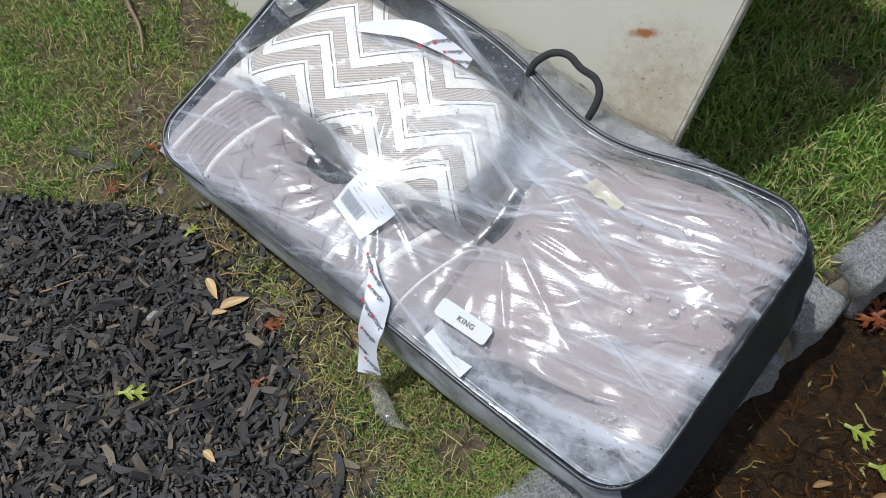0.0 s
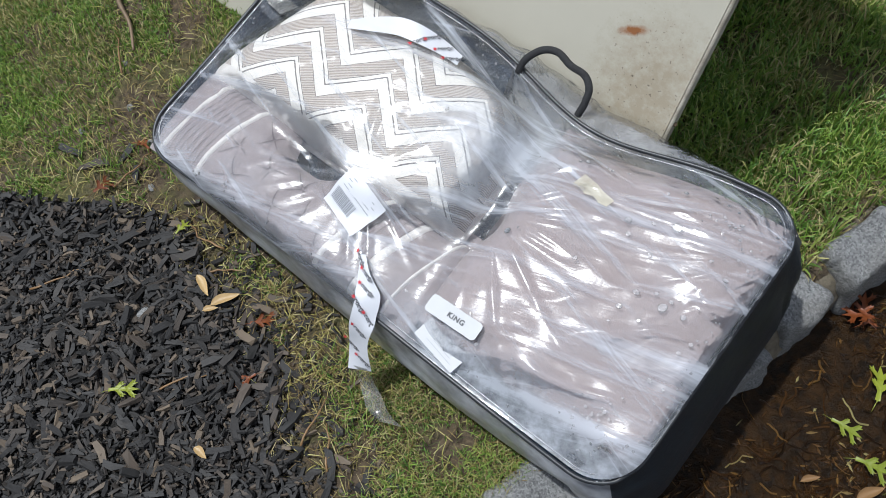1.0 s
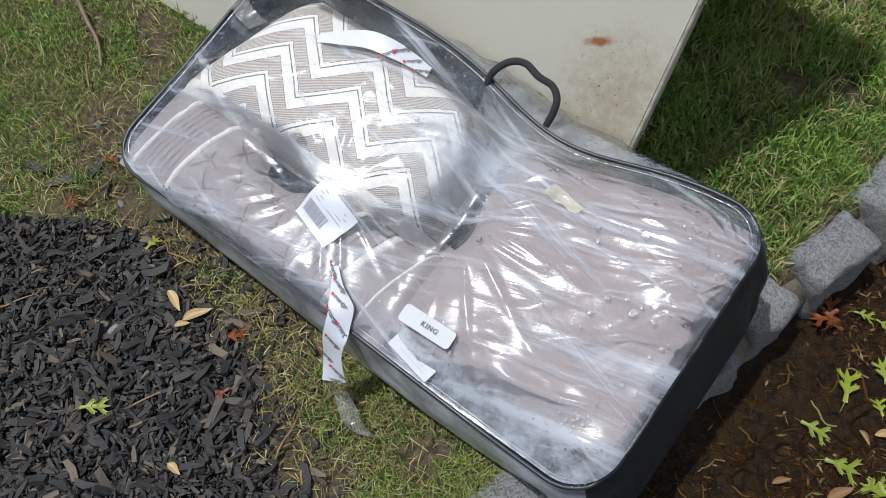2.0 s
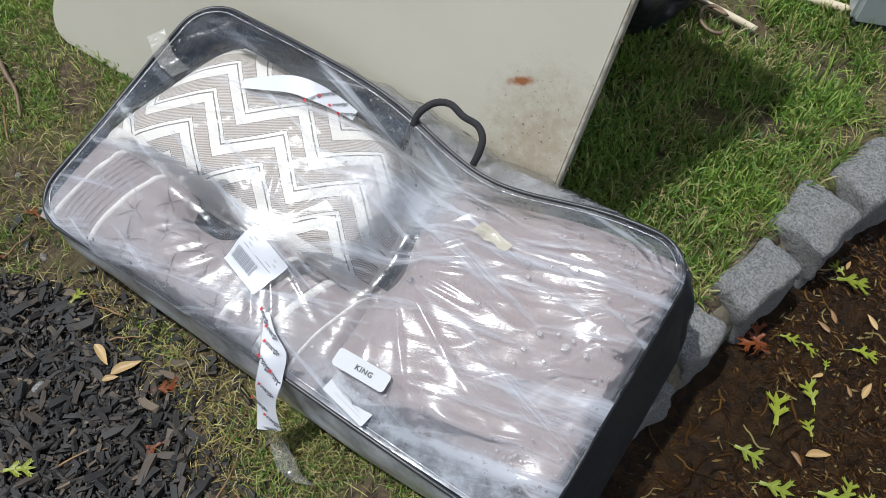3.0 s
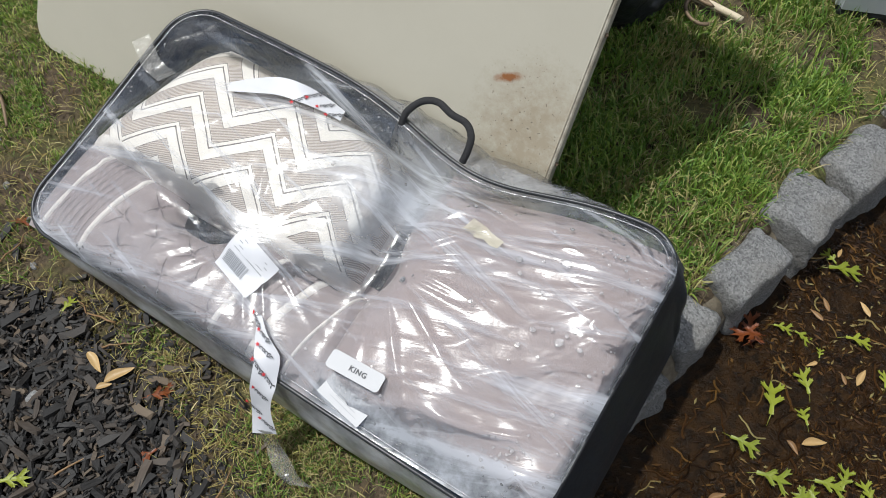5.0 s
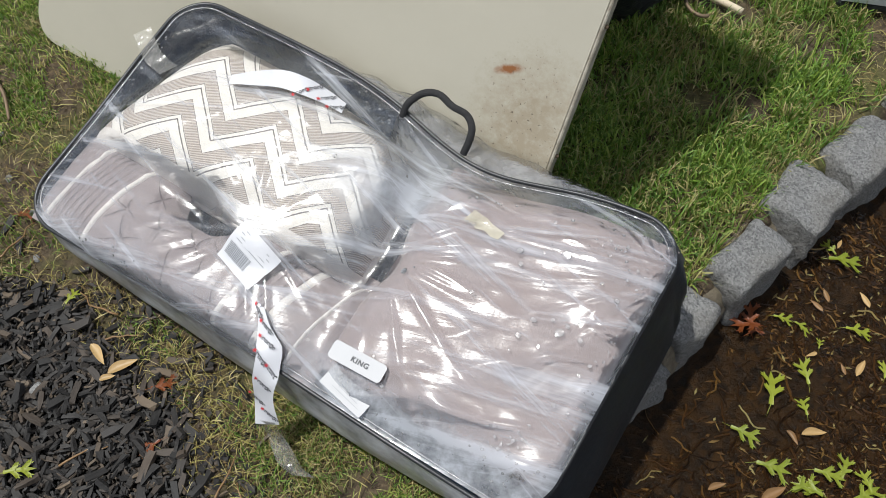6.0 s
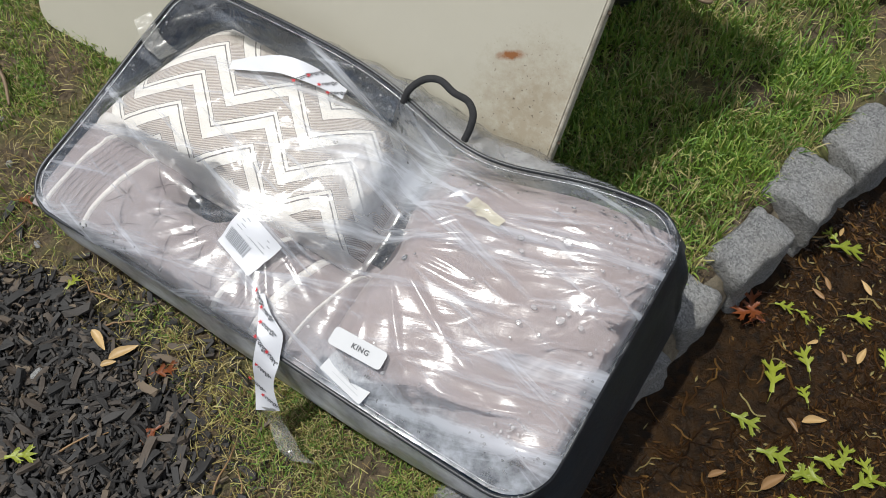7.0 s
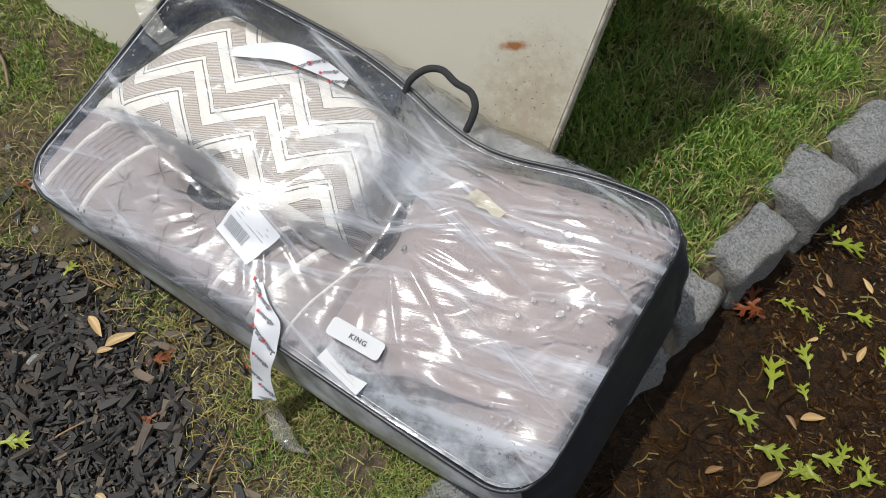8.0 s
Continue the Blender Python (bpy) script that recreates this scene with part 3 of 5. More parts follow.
def build_bag():
    rim = outline()
    n = len(rim)
    top = [bag(a, b, h) for a, b, h, *_ in rim]
    W = Vector((0.5426, 0.84, 0.0))
    limit = 0.742

    def wall(i, t):
        a, b, h, oa, ob = rim[i % n]
        splay = 0.045 * max(0, oa) + 0.036 * max(0, -ob) * math.sin(math.pi * min(1, max(0, a))) ** 0.8 * (0.45 + 0.55 * a) - 0.012 * max(0, -oa)
        p0 = top[i % n]
        foot = bag(a + oa * 0 + splay * oa, b + splay * ob, 0)
        foot = foot - N * ((foot.z - 0.014) / N.z)
        if foot.dot(W) > limit:
            foot += W * (limit - foot.dot(W))
        p = p0.lerp(foot, t)
        out = (U * oa + V * ob)
        bulge = math.sin(math.pi * t)
        p += out * bulge * (0.008 + (0.022 + 0.075 * math.exp(-((a - 0.60) / 0.26) ** 2)) * max(0, ob)) + out * (0.006 + 0.012 * max(0, ob)) * nz(a * (8 + 14 * max(0, ob)), b * 8, t * 4) * bulge
        p += Vector((0, 0, 1)) * bulge * 0.035 * max(0, ob)
        if ob > 0.5 and bulge > 0:
            s = p.dot(W) - (0.694 + 0.606 * p.z) + 0.012
            if s > 0:
                p -= W * s
        return p

    spans = {"front_panel": [], "right_side": [], "back_panel": [], "left_side": []}
    for i in range(n):
        _, _, _, oa, ob = rim[i]
        key = "front_panel" if ob < -0.75 else "right_side" if oa >= 0.66 else "back_panel" if ob > 0.75 else "left_side" if oa < -0.6 else ("right_side" if oa > 0 else "left_side")
        spans[key].append(i)
    look_of = {"front_panel": (M_SIDE, "grey translucent plastic front side"), "right_side": (M_VINYL, "black vinyl end"),
               "back_panel": (M_BACK, "clear wrinkled plastic back side"), "left_side": (M_VINYL, "black vinyl end")}
    levels = 10
    for key, ids in spans.items():
        s = set(ids)
        verts, index, faces = [], {}, []
        for i in ids:
            for q in (i, (i + 1) % n):
                if q not in index:
                    index[q] = len(verts)
                    verts += [wall(q, j / levels) for j in range(levels + 1)]
            x, y = index[i], index[(i + 1) % n]
            for j in range(levels):
                faces.append((x + j, x + j + 1, y + j + 1, y + j))
        place(key, fill(key, verts, faces, look_of[key][0]), storage_bag, look_of[key][1])
    # floor of the bag, two skins thick
    c = sum((wall(i, 1.0) for i in range(n)), Vector()) / n
    verts = [wall(i, 1.0) for i in range(n)] + [c] + [wall(i, 1.0).lerp(c, 0.02) + Vector((0, 0, 0.012)) for i in range(n)] + [c + Vector((0, 0, 0.012))]
    faces = [(i, n, (i + 1) % n) for i in range(n)] + [(n + 1 + i, n + 1 + (i + 1) % n, 2 * n + 1) for i in range(n)]
    place("base", fill("base", verts, faces, M_LINING, False), storage_bag, "dark navy lining")
    # dark inner lining, hung just inside the rim
    verts, faces = [], []
    for i in range(n):
        a, b, h, oa, ob = rim[i]
        for t in (0.02, 0.25, 0.5, 0.75, 1.0):
            p = wall(i, t) - (U * oa + V * ob) * (0.006 + 0.02 * t)
            verts.append(p + Vector((0, 0, 0.014 * t)))
    for i in range(n):
        if (rim[i][4] > 0.75 and rim[i][0] > 0.46) or rim[i][4] < -0.75:
            continue
        for j in range(4):
            x, y = i * 5 + j, (i + 1) % n * 5 + j
            faces.append((x, y, y + 1, x + 1))
    place("lining", fill("lining", verts, faces, M_LINING), storage_bag, "dark navy lining")
    place("piping", tube_mesh("piping", top, 0.0036, M_PIPING, 8, True), storage_bag, "black piping")
    inner = [bag(a - oa * 0.011, b - ob * 0.011, h + 0.004) for a, b, h, oa, ob in rim]
    place("welt", tube_mesh("welt", inner, 0.0011, M_BACK, 6, True), storage_bag, "clear welded seam")
    # stitches along the seam of the black end
    stitches = bmesh.new()
    for i in range(n):
        if rim[i][3] > 0.5 and i % 1 == 0:
            p, q = top[i], top[(i + 1) % n]
            m = Matrix.Translation(p.lerp(q, 0.5) + N * 0.004 - U * rim[i][3] * 0.006)
            d = (q - p).normalized()
            m = m @ d.to_track_quat("X", "Z").to_matrix().to_4x4() @ Matrix.Diagonal((0.0017, 0.0006, 0.0006, 1))
            bmesh.ops.create_cube(stitches, size=1.4, matrix=m)
    part("stitching", stitches, M_PALEINK, storage_bag, "pale thread stitches", False)
    # clear top sheet
    nu, nv = 300, 150

    def sheet(x, y):
        a, b = x * LEN, y * WID
        # keep to the rounded corners
        for ca, cb, sa, sb in ((RAD, RAD, -1, -1), (LEN - RAD, RAD, 1, -1), (LEN - RAD, WID - RAD, 1, 1), (RAD, WID - RAD, -1, 1)):
            da, db = (a - ca) * sa, (b - cb) * sb
            if da > 0 and db > 0:
                big = max(da, db)
                r = math.hypot(da, db)
                if r > 0:
                    f = big / r
                    return on_film(ca + da * f * sa, cb + db * f * sb)
        return on_film(a, b)

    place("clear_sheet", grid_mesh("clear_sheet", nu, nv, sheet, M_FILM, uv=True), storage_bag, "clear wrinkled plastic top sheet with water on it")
    # carrying handle
    pts = [bag(0.482, 0.470, -0.012), bag(0.486, 0.488, 0.006), bag(0.503, 0.512, 0.016), bag(0.530, 0.520, 0.022), bag(0.560, 0.512, 0.020),
           bag(0.588, 0.511, 0.016), bag(0.606, 0.497, 0.010), bag(0.610, 0.478, -0.004), bag(0.607, 0.462, -0.022)]
    place("handle", tube_mesh("handle", spline(pts, 8), 0.0062, M_CORD, 10), storage_bag, "black braided cord handle")


build_bag()

# ---- bedding inside ----
def under(h, a, b, gap=0.006):
    return min(h, look_up(FF, a, b) - gap)


def build_pillow():
    root_ob = root(empty("throw_pillow", bag(0.31, 0.30, -0.06), "cream linen throw pillow with grey zigzag print", "pillow"))

    def skin(sign):
        def fn(s, t):
            p = pillow_ab(s, t)
            b2, dh = rim_edge(p.x, p.y)
            h = pillow_h(s, t)
            if sign > 0:
                return bag(p.x, b2, under(h, p.x, p.y) + dh)
            return bag(p.x, b2, min(-0.026, under(-0.05 - h * 0.3, p.x, p.y)) + dh)
        return fn

    def print_at(s, t):
        p = pillow_ab(s, t)
        r = (p.x - 0.254) / 0.157
        return r, (p.y + 0.006 * r - 0.195) / 0.066

    place("cover", grid_mesh("cover", 90, 60, skin(1), M_ZIG, uv=print_at), root_ob)
    place("backing", grid_mesh("backing", 30, 20, skin(-1), M_BAND), root_ob)

    def hem(u, v):
        p, q = (u, 0.10 * v), pillow_ab(u, 0.10 * v)
        b2, dh = rim_edge(q.x, q.y)
        return bag(q.x, b2, under(pillow_h(*p), q.x, q.y) + dh + 0.0025 * math.sin(math.pi * min(1.0, v * 1.05)) ** 0.5)

    place("hem", grid_mesh("hem", 90, 8, hem, M_BAND), root_ob, "plain white hem")
    loop = [pillow_ab(i / 40, 0) for i in range(40)] + [pillow_ab(1, i / 24) for i in range(24)] + [pillow_ab(1 - i / 40, 1) for i in range(40)] + [pillow_ab(0, 1 - i / 24) for i in range(24)]
    pts = [bag(p.x, rim_edge(p.x, p.y)[0], -0.024 + rim_edge(p.x, p.y)[1]) for p in loop]
    place("edging", tube_mesh("edging", pts, 0.007, M_BAND, 8, True), root_ob, "white edging")


def sham_reach(a):
    """How far the sham runs back from the front edge; it leaves a gap below the pillow."""
    return 0.20 - 0.078 * math.exp(-((a - 0.310) / 0.062) ** 4)


def build_sham():
    root_ob = root(empty("pillow_sham", bag(0.31, 0.09, -0.08), "mauve pleated and tufted pillow sham with white bands", "pillow sham"))
    rnd = random.Random(5)
    tufts = [(0.205, 0.048), (0.300, 0.046), (0.222, 0.137), (0.357, 0.064), (0.402, 0.033), (0.255, 0.092), (0.325, 0.098), (0.180, 0.095), (0.385, 0.100)]

    def dent(a, b):
        d = 0.0
        for x, y in tufts:
            r = math.hypot(a - x, b - y)
            if r < 0.05:
                w = math.atan2(b - y, a - x)
                d += 0.006 * math.exp(-(r / 0.008) ** 2) + 0.0035 * math.exp(-(r / 0.026) ** 2) * max(0, math.cos(2.5 * w + x * 40)) ** 6
        return d

    def pleat(a):
        if 0.055 < a < 0.135 or 0.43 < a < 0.49:
            return 0.0022 * abs(math.sin(a * math.pi / 0.0135))
        return 0.0

    def top(a, b):
        return under(sham_h(a, b), a, b, 0.007) - dent(a, b) + pleat(a)

    def fn(x, y):
        a = 0.012 + 0.598 * x
        b = 0.004 + sham_reach(a) * y
        return bag(a, b, top(a, b))

    place("cover", grid_mesh("cover", 230, 70, fn, M_SHAM), root_ob)

    def low(x, y):
        a = 0.012 + 0.598 * x
        b = 0.004 + sham_reach(a) * y
        return bag(a, b, -0.05 - 0.05 * math.sin(math.pi * x) * math.sin(math.pi * y))

    place("backing", grid_mesh("backing", 24, 10, low, M_SHAM), root_ob)
    for a0, bow, wide in ((0.043, 0.038, 0.0055), (0.139, 0.040, 0.0055), (0.420, 0.046, 0.0055), (0.496, 0.042, 0.0075), (0.556, 0.036, 0.0032)):
        def band(x, y, a0=a0, bow=bow, wide=wide):
            b = 0.006 + 0.175 * x
            a = a0 + bow * (1 - math.cos(math.pi * 0.5 * b / 0.18)) + (y - 0.5) * 2 * wide + 0.002 * nz(b * 20, a0 * 50)
            return bag(a, b, top(a, b) + 0.004 * math.sin(math.pi * y) ** 0.5 - 0.0005)
        place("band", grid_mesh("band", 50, 6, band, M_BAND), root_ob, "white cotton band")
    # dark strips laid on as painted shade in the creases round each tuft
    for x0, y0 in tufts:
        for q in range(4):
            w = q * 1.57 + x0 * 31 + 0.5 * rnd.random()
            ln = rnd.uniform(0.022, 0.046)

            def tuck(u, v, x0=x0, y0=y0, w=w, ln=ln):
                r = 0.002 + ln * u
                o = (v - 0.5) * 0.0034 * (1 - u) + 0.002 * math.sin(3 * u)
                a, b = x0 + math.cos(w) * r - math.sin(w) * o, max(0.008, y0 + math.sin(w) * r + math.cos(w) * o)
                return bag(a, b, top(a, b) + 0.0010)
            place("tuck", grid_mesh("tuck", 8, 2, tuck, M_PLEAT_SHADE), root_ob, "dark strip standing for shade in a sewn fold")
    # thin dark strips that paint in the shade between the pleats
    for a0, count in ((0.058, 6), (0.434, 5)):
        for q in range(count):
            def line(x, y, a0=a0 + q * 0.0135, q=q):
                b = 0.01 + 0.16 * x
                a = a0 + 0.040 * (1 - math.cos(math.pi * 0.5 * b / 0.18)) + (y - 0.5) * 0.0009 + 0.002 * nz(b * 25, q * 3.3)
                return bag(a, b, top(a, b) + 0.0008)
            place("pleat", grid_mesh("pleat", 40, 2, line, M_PLEAT_SHADE), root_ob, "dark strip standing for shade between pleats")


def build_comforter():
    root_ob = root(empty("comforter", bag(0.79, 0.25, -0.1), "mauve folded cotton comforter, puffed", "comforter"))

    def fn(x, y):
        a, b = 0.600 + 0.393 * x, 0.040 + 0.43 * y
        r = nz(a * 9, b * 9, 77) * 0.01
        b2, dh = rim_edge(a + r, b)
        return bag(a, b2, under(comforter_h(a, b), a, b, 0.006) + dh)

    place("cover", grid_mesh("cover", 110, 100, fn, M_MAUVE), root_ob)

    def low(x, y):
        a, b = 0.600 + 0.393 * x, 0.040 + 0.43 * y
        return bag(a, b * 0.95, -0.05 - 0.06 * (math.sin(math.pi * x) * math.sin(math.pi * y)) ** 0.4)

    place("underside", grid_mesh("underside", 20, 20, low, M_MAUVE), root_ob)


build_pillow(), build_sham(), build_comforter()

# ---- leaning board ----
BOARD_AT = Vector((-0.8621, 1.3835, 0.0))
BX = U.copy()
BY = Vector((0.2812, 0.4353, 0.8552)).normalized()
BZ = BX.cross(BY).normalized()


def build_board():
    m = Matrix((BX, BY, BZ)).transposed().to_4x4()
    m.translation = BOARD_AT
    w0, w1, tall, thick = -0.022, 1.152, 1.15, 0.028
    ob = empty("leaning_board", (0, 0, 0), "beige flat board with rust and mould stains leaning on edge", "board")
    ob.matrix_basis = m
    ROOT[ob.name] = m
    corners = [(w0, 0.0, 0.05), (w1, 0.0, 0.012), (w1, tall, 0.04), (w0, tall, 0.04)]
    prof = []
    for q, (x, y, r) in enumerate(corners):
        sx, sy = (1 if q in (0, 3) else -1), (1 if q < 2 else -1)
        for i in range(9):
            g = math.radians(180 + 90 * q + 90 * i / 8)
            prof.append((x + sx * r + r * math.cos(g), y + sy * r + r * math.sin(g)))
    n = len(prof)
    bm = bmesh.new()
    f = [bm.verts.new((x, y, -0.001)) for x, y in prof]
    g = [bm.verts.new((x, y, -thick)) for x, y in prof]
    bm.faces.new(f), bm.faces.new(g[::-1])
    for i in range(n):
        bm.faces.new((f[i], g[i], g[(i + 1) % n], f[(i + 1) % n]))
    bmesh.ops.bevel(bm, geom=[e for e in bm.edges if e.verts[0].co.z == e.verts[1].co.z], offset=0.002, segments=2, affect="EDGES", profile=0.5)
    me = bpy.data.meshes.new("face_panel")
    bm.to_mesh(me), bm.free()
    me.materials.append(M_BOARD)
    place("face_panel", me, ob, "", m)
    # worn edge strip on the end that shows
    bm = bmesh.new()
    mm = Matrix.Translation((w1 + 0.003, tall / 2, -thick / 2)) @ Matrix.Diagonal((0.006, tall - 0.07, thick * 0.9, 1))
    bmesh.ops.create_cube(bm, size=1, matrix=mm)
    bmesh.ops.bevel(bm, geom=list(bm.edges), offset=0.0015, segments=2, affect="EDGES")
    me = bpy.data.meshes.new("edge_strip")
    bm.to_mesh(me), bm.free()
    me.materials.append(M_EDGE)
    place("edge_strip", me, ob, "pale worn edge strip", m)
    for y in (0.20, 0.27, 0.50):
        bm = bmesh.new()
        bmesh.ops.create_uvsphere(bm, u_segments=8, v_segments=6, radius=0.004, matrix=Matrix.Translation((w1 + 0.007, y, -0.012)))
        me = bpy.data.meshes.new("screw")
        bm.to_mesh(me), bm.free()
        me.materials.append(M_WIRE)
        place("screw", me, ob, "small rusty screw", m)


build_board()

# ---- kerb of granite blocks ----
def stone_mesh(name, size, seed, cuts=5):
    """A rough-split block: rounded box with worn corners and an uneven skin; origin at its top."""
    bm = bmesh.new()
    bmesh.ops.create_cube(bm, size=1)
    bmesh.ops.subdivide_edges(bm, edges=list(bm.edges), cuts=cuts, use_grid_fill=True)
    lean = [nz(seed * 3.1, q * 1.7, 5) * 0.16 for q in range(8)]
    for vt in bm.verts:
        c = vt.co.copy()
        n6 = (abs(2 * c.x) ** 14 + abs(2 * c.y) ** 14 + abs(2 * c.z) ** 14) ** (1 / 14)
        c = c / n6 if n6 > 0 else c
        c.x *= 1 + lean[0] * c.y + lean[1] * c.z
        c.y *= 1 + lean[2] * c.x + lean[3] * c.z
        c.z += lean[4] * 0.25 * c.x * c.y + lean[5] * 0.2 * c.x * 0.5
        co = Vector((c.x * size[0], c.y * size[1], (c.z - 0.5) * size[2]))
        q = co * 14 + Vector((seed * 7, 0, 0))
        d = noise.noise_vector(q) * 0.010 + noise.noise_vector(q * 2.6) * 0.0065 + noise.noise_vector(q * 7) * 0.0028
        vt.co = co + d
    me = bpy.data.meshes.new(name)
    bm.to_mesh(me), bm.free()
    me.materials.append(M_STONE)
    me.polygons.foreach_set("use_smooth", [True] * len(me.polygons))
    return me


def build_kerb():
    bed_v, bed_f = [], []
    rows = spline([(x, y, 0) for x, y in KERB], 12)
    for i, p in enumerate(rows):
        d = (rows[min(i + 1, len(rows) - 1)] - rows[max(i - 1, 0)]).normalized()
        o = Vector((-d.y, d.x, 0))
        prof = ((-0.024, -0.20), (-0.020, -0.075), (0.0, -0.035), (0.05, -0.010), (0.075, -0.10))
        for q, (s, z) in enumerate(prof):
            bed_v.append(p + o * s + Vector((0, 0, z + 0.006 * nz(p.x * 20, p.y * 20, q))))
    for i in range(len(rows) - 1):
        for q in range(4):
            a = i * 5 + q
            bed_f.append((a, a + 5, a + 6, a + 1))
    kerb = tagged(new("kerb", fill("kerb", bed_v, bed_f, M_MORTAR)), "row of rough grey granite blocks set in mortar", "kerb", kind="structure")
    ROOT[kerb.name] = Matrix()
    # blocks: middle, length, depth, turn off the line, sink
    known = [(-0.115, 0.190, 0.16, 0.125, 2, -0.002), (0.025, 0.312, 0.165, 0.135, 0, 0.0), (0.168, 0.448, 0.165, 0.125, 3, -0.016), (0.312, 0.585, 0.150, 0.105, -2, -0.030),
             (0.432, 0.692, 0.112, 0.082, 4, -0.010), (0.566, 0.804, 0.150, 0.088, -7, 0.004), (0.697, 0.932, 0.140, 0.122, 4, 0.008), (0.842, 1.045, 0.160, 0.112, -3, 0.006),
             (1.005, 1.185, 0.17, 0.12, 3, 0.0), (1.165, 1.315, 0.18, 0.13, -2, 0.0)]
    for q, (x, y, ln, dp, turn, dz) in enumerate(known):
        near = min(range(len(rows)), key=lambda i: (rows[i].x - x) ** 2 + (rows[i].y - y) ** 2)
        d = rows[min(near + 1, len(rows) - 1)] - rows[max(near - 1, 0)]
        m = pose(x, y, 0.012 + dz, 0, 0, math.degrees(math.atan2(d.y, d.x)) + turn)
        place("stone", stone_mesh("stone", (ln, dp, 0.21), q + 1.5, 11), kerb, "", m)
    # the row goes on past the view
    i = 0
    path = [Vector((*p, 0)) for p in ((-0.19, 0.12), (-0.45, -0.11), (-1.85, -1.40))], [Vector((*p, 0)) for p in ((1.32, 1.43), (2.35, 2.07))]
    meshes = [stone_mesh("stone", (0.18, 0.14, 0.21), 30 + q, 4) for q in range(3)]
    for line in path:
        for p0, p1 in zip(line, line[1:]):
            k = max(1, int((p1 - p0).length / 0.2))
            for j in range(k):
                p = p0.lerp(p1, (j + 0.5) / k)
                place("stone", meshes[i % 3], kerb, "", pose(p.x, p.y, 0.01, 0, 0, math.degrees(math.atan2(p1.y - p0.y, p1.x - p0.x)) + 3 * math.sin(i)))
                i += 1


build_kerb()


# ---- mulch ----
def chip_shape(rnd, ln, w, th):
    """Twelve corners of a splintered bark chip, blunt or ragged at the ends, and its faces."""
    vs = []
    e0, e2 = rnd.choice(((0.9, 0.8), (0.75, 0.95), (0.5, 0.9), (0.9, 0.35)))
    bend = rnd.uniform(-0.3, 0.3) * w
    for e, f in ((-0.5, e0), (rnd.uniform(-0.15, 0.15), 1.0), (0.5, e2)):
        o = bend if abs(e) < 0.4 else rnd.uniform(-0.15, 0.15) * w
        skew = rnd.uniform(-0.10, 0.10) * ln
        for sy, sz in ((-0.5, -0.5), (0.5, -0.5), (0.5, 0.5), (-0.5, 0.5)):
            vs.append((e * ln + sy * skew + rnd.uniform(-0.03, 0.03) * ln, o + sy * w * f * rnd.uniform(0.8, 1.1), sz * th * f ** 0.5 * rnd.uniform(0.6, 1.2)))
    fs = [(3, 2, 1, 0), (8, 9, 10, 11)]
    for q in (0, 4):
        for j in range(4):
            fs.append((q + j, q + (j + 1) % 4, q + 4 + (j + 1) % 4, q + 4 + j))
    return vs, fs


def build_mulch():
    rnd = random.Random(11)
    mulch = root(empty("mulch", (-0.7, 0.5, 0), "loose black bark mulch in a planting bed", "mulch", kind="structure"))
    kinds = []
    for q in range(24):
        ln = rnd.choice((0.016, 0.022, 0.028, 0.036, 0.048)) * rnd.uniform(0.8, 1.2)
        vs, fs = chip_shape(rnd, ln, rnd.uniform(0.22, 0.46) * ln ** 0.75 * 0.33, rnd.uniform(0.005, 0.011))
        kinds.append(fill("chip", vs, fs, M_CHIP, False))
    count = 0
    rest_v, rest_f = [], []
    tries = 0
    while tries < 30000:
        tries += 1
        x, y = rnd.uniform(-1.35, -0.2), rnd.uniform(-0.1, 0.95)
        dd = bed_depth(x, y)
        if dd < -0.20 or (dd < 0 and rnd.random() > 0.5 * (1 + dd / 0.20)):
            continue
        if kerb_side(x, y) < 0.09:
            continue
        z = ground_z(x, y) + rnd.uniform(0.001, 0.016 if dd > 0 else 0.006)
        m = pose(x, y, z, rnd.gauss(0, 24), rnd.gauss(0, 18), rnd.uniform(0, 360))
        if count < 300 and -0.80 < x < -0.30 and 0.28 < y < 0.80 and rnd.random() < 0.12:
            me = kinds[rnd.randrange(24)]
            m.translation.z += 0.006
            place("chip", me, mulch, "", m)
            count += 1
        else:
            ln = rnd.choice((0.005, 0.007, 0.009, 0.012, 0.016, 0.022, 0.034)) * rnd.uniform(0.7, 1.2)
            vs, fs = chip_shape(rnd, ln, rnd.uniform(0.20, 0.5) * ln ** 0.75 * 0.33, rnd.uniform(0.003, 0.008))
            b = len(rest_v)
            rest_v += [m @ Vector(p) for p in vs]
            rest_f += [tuple(i + b for i in f) for f in fs]
    tagged(place("chips", fill("chips", rest_v, rest_f, M_CHIPS, False), mulch), kind="stuff")


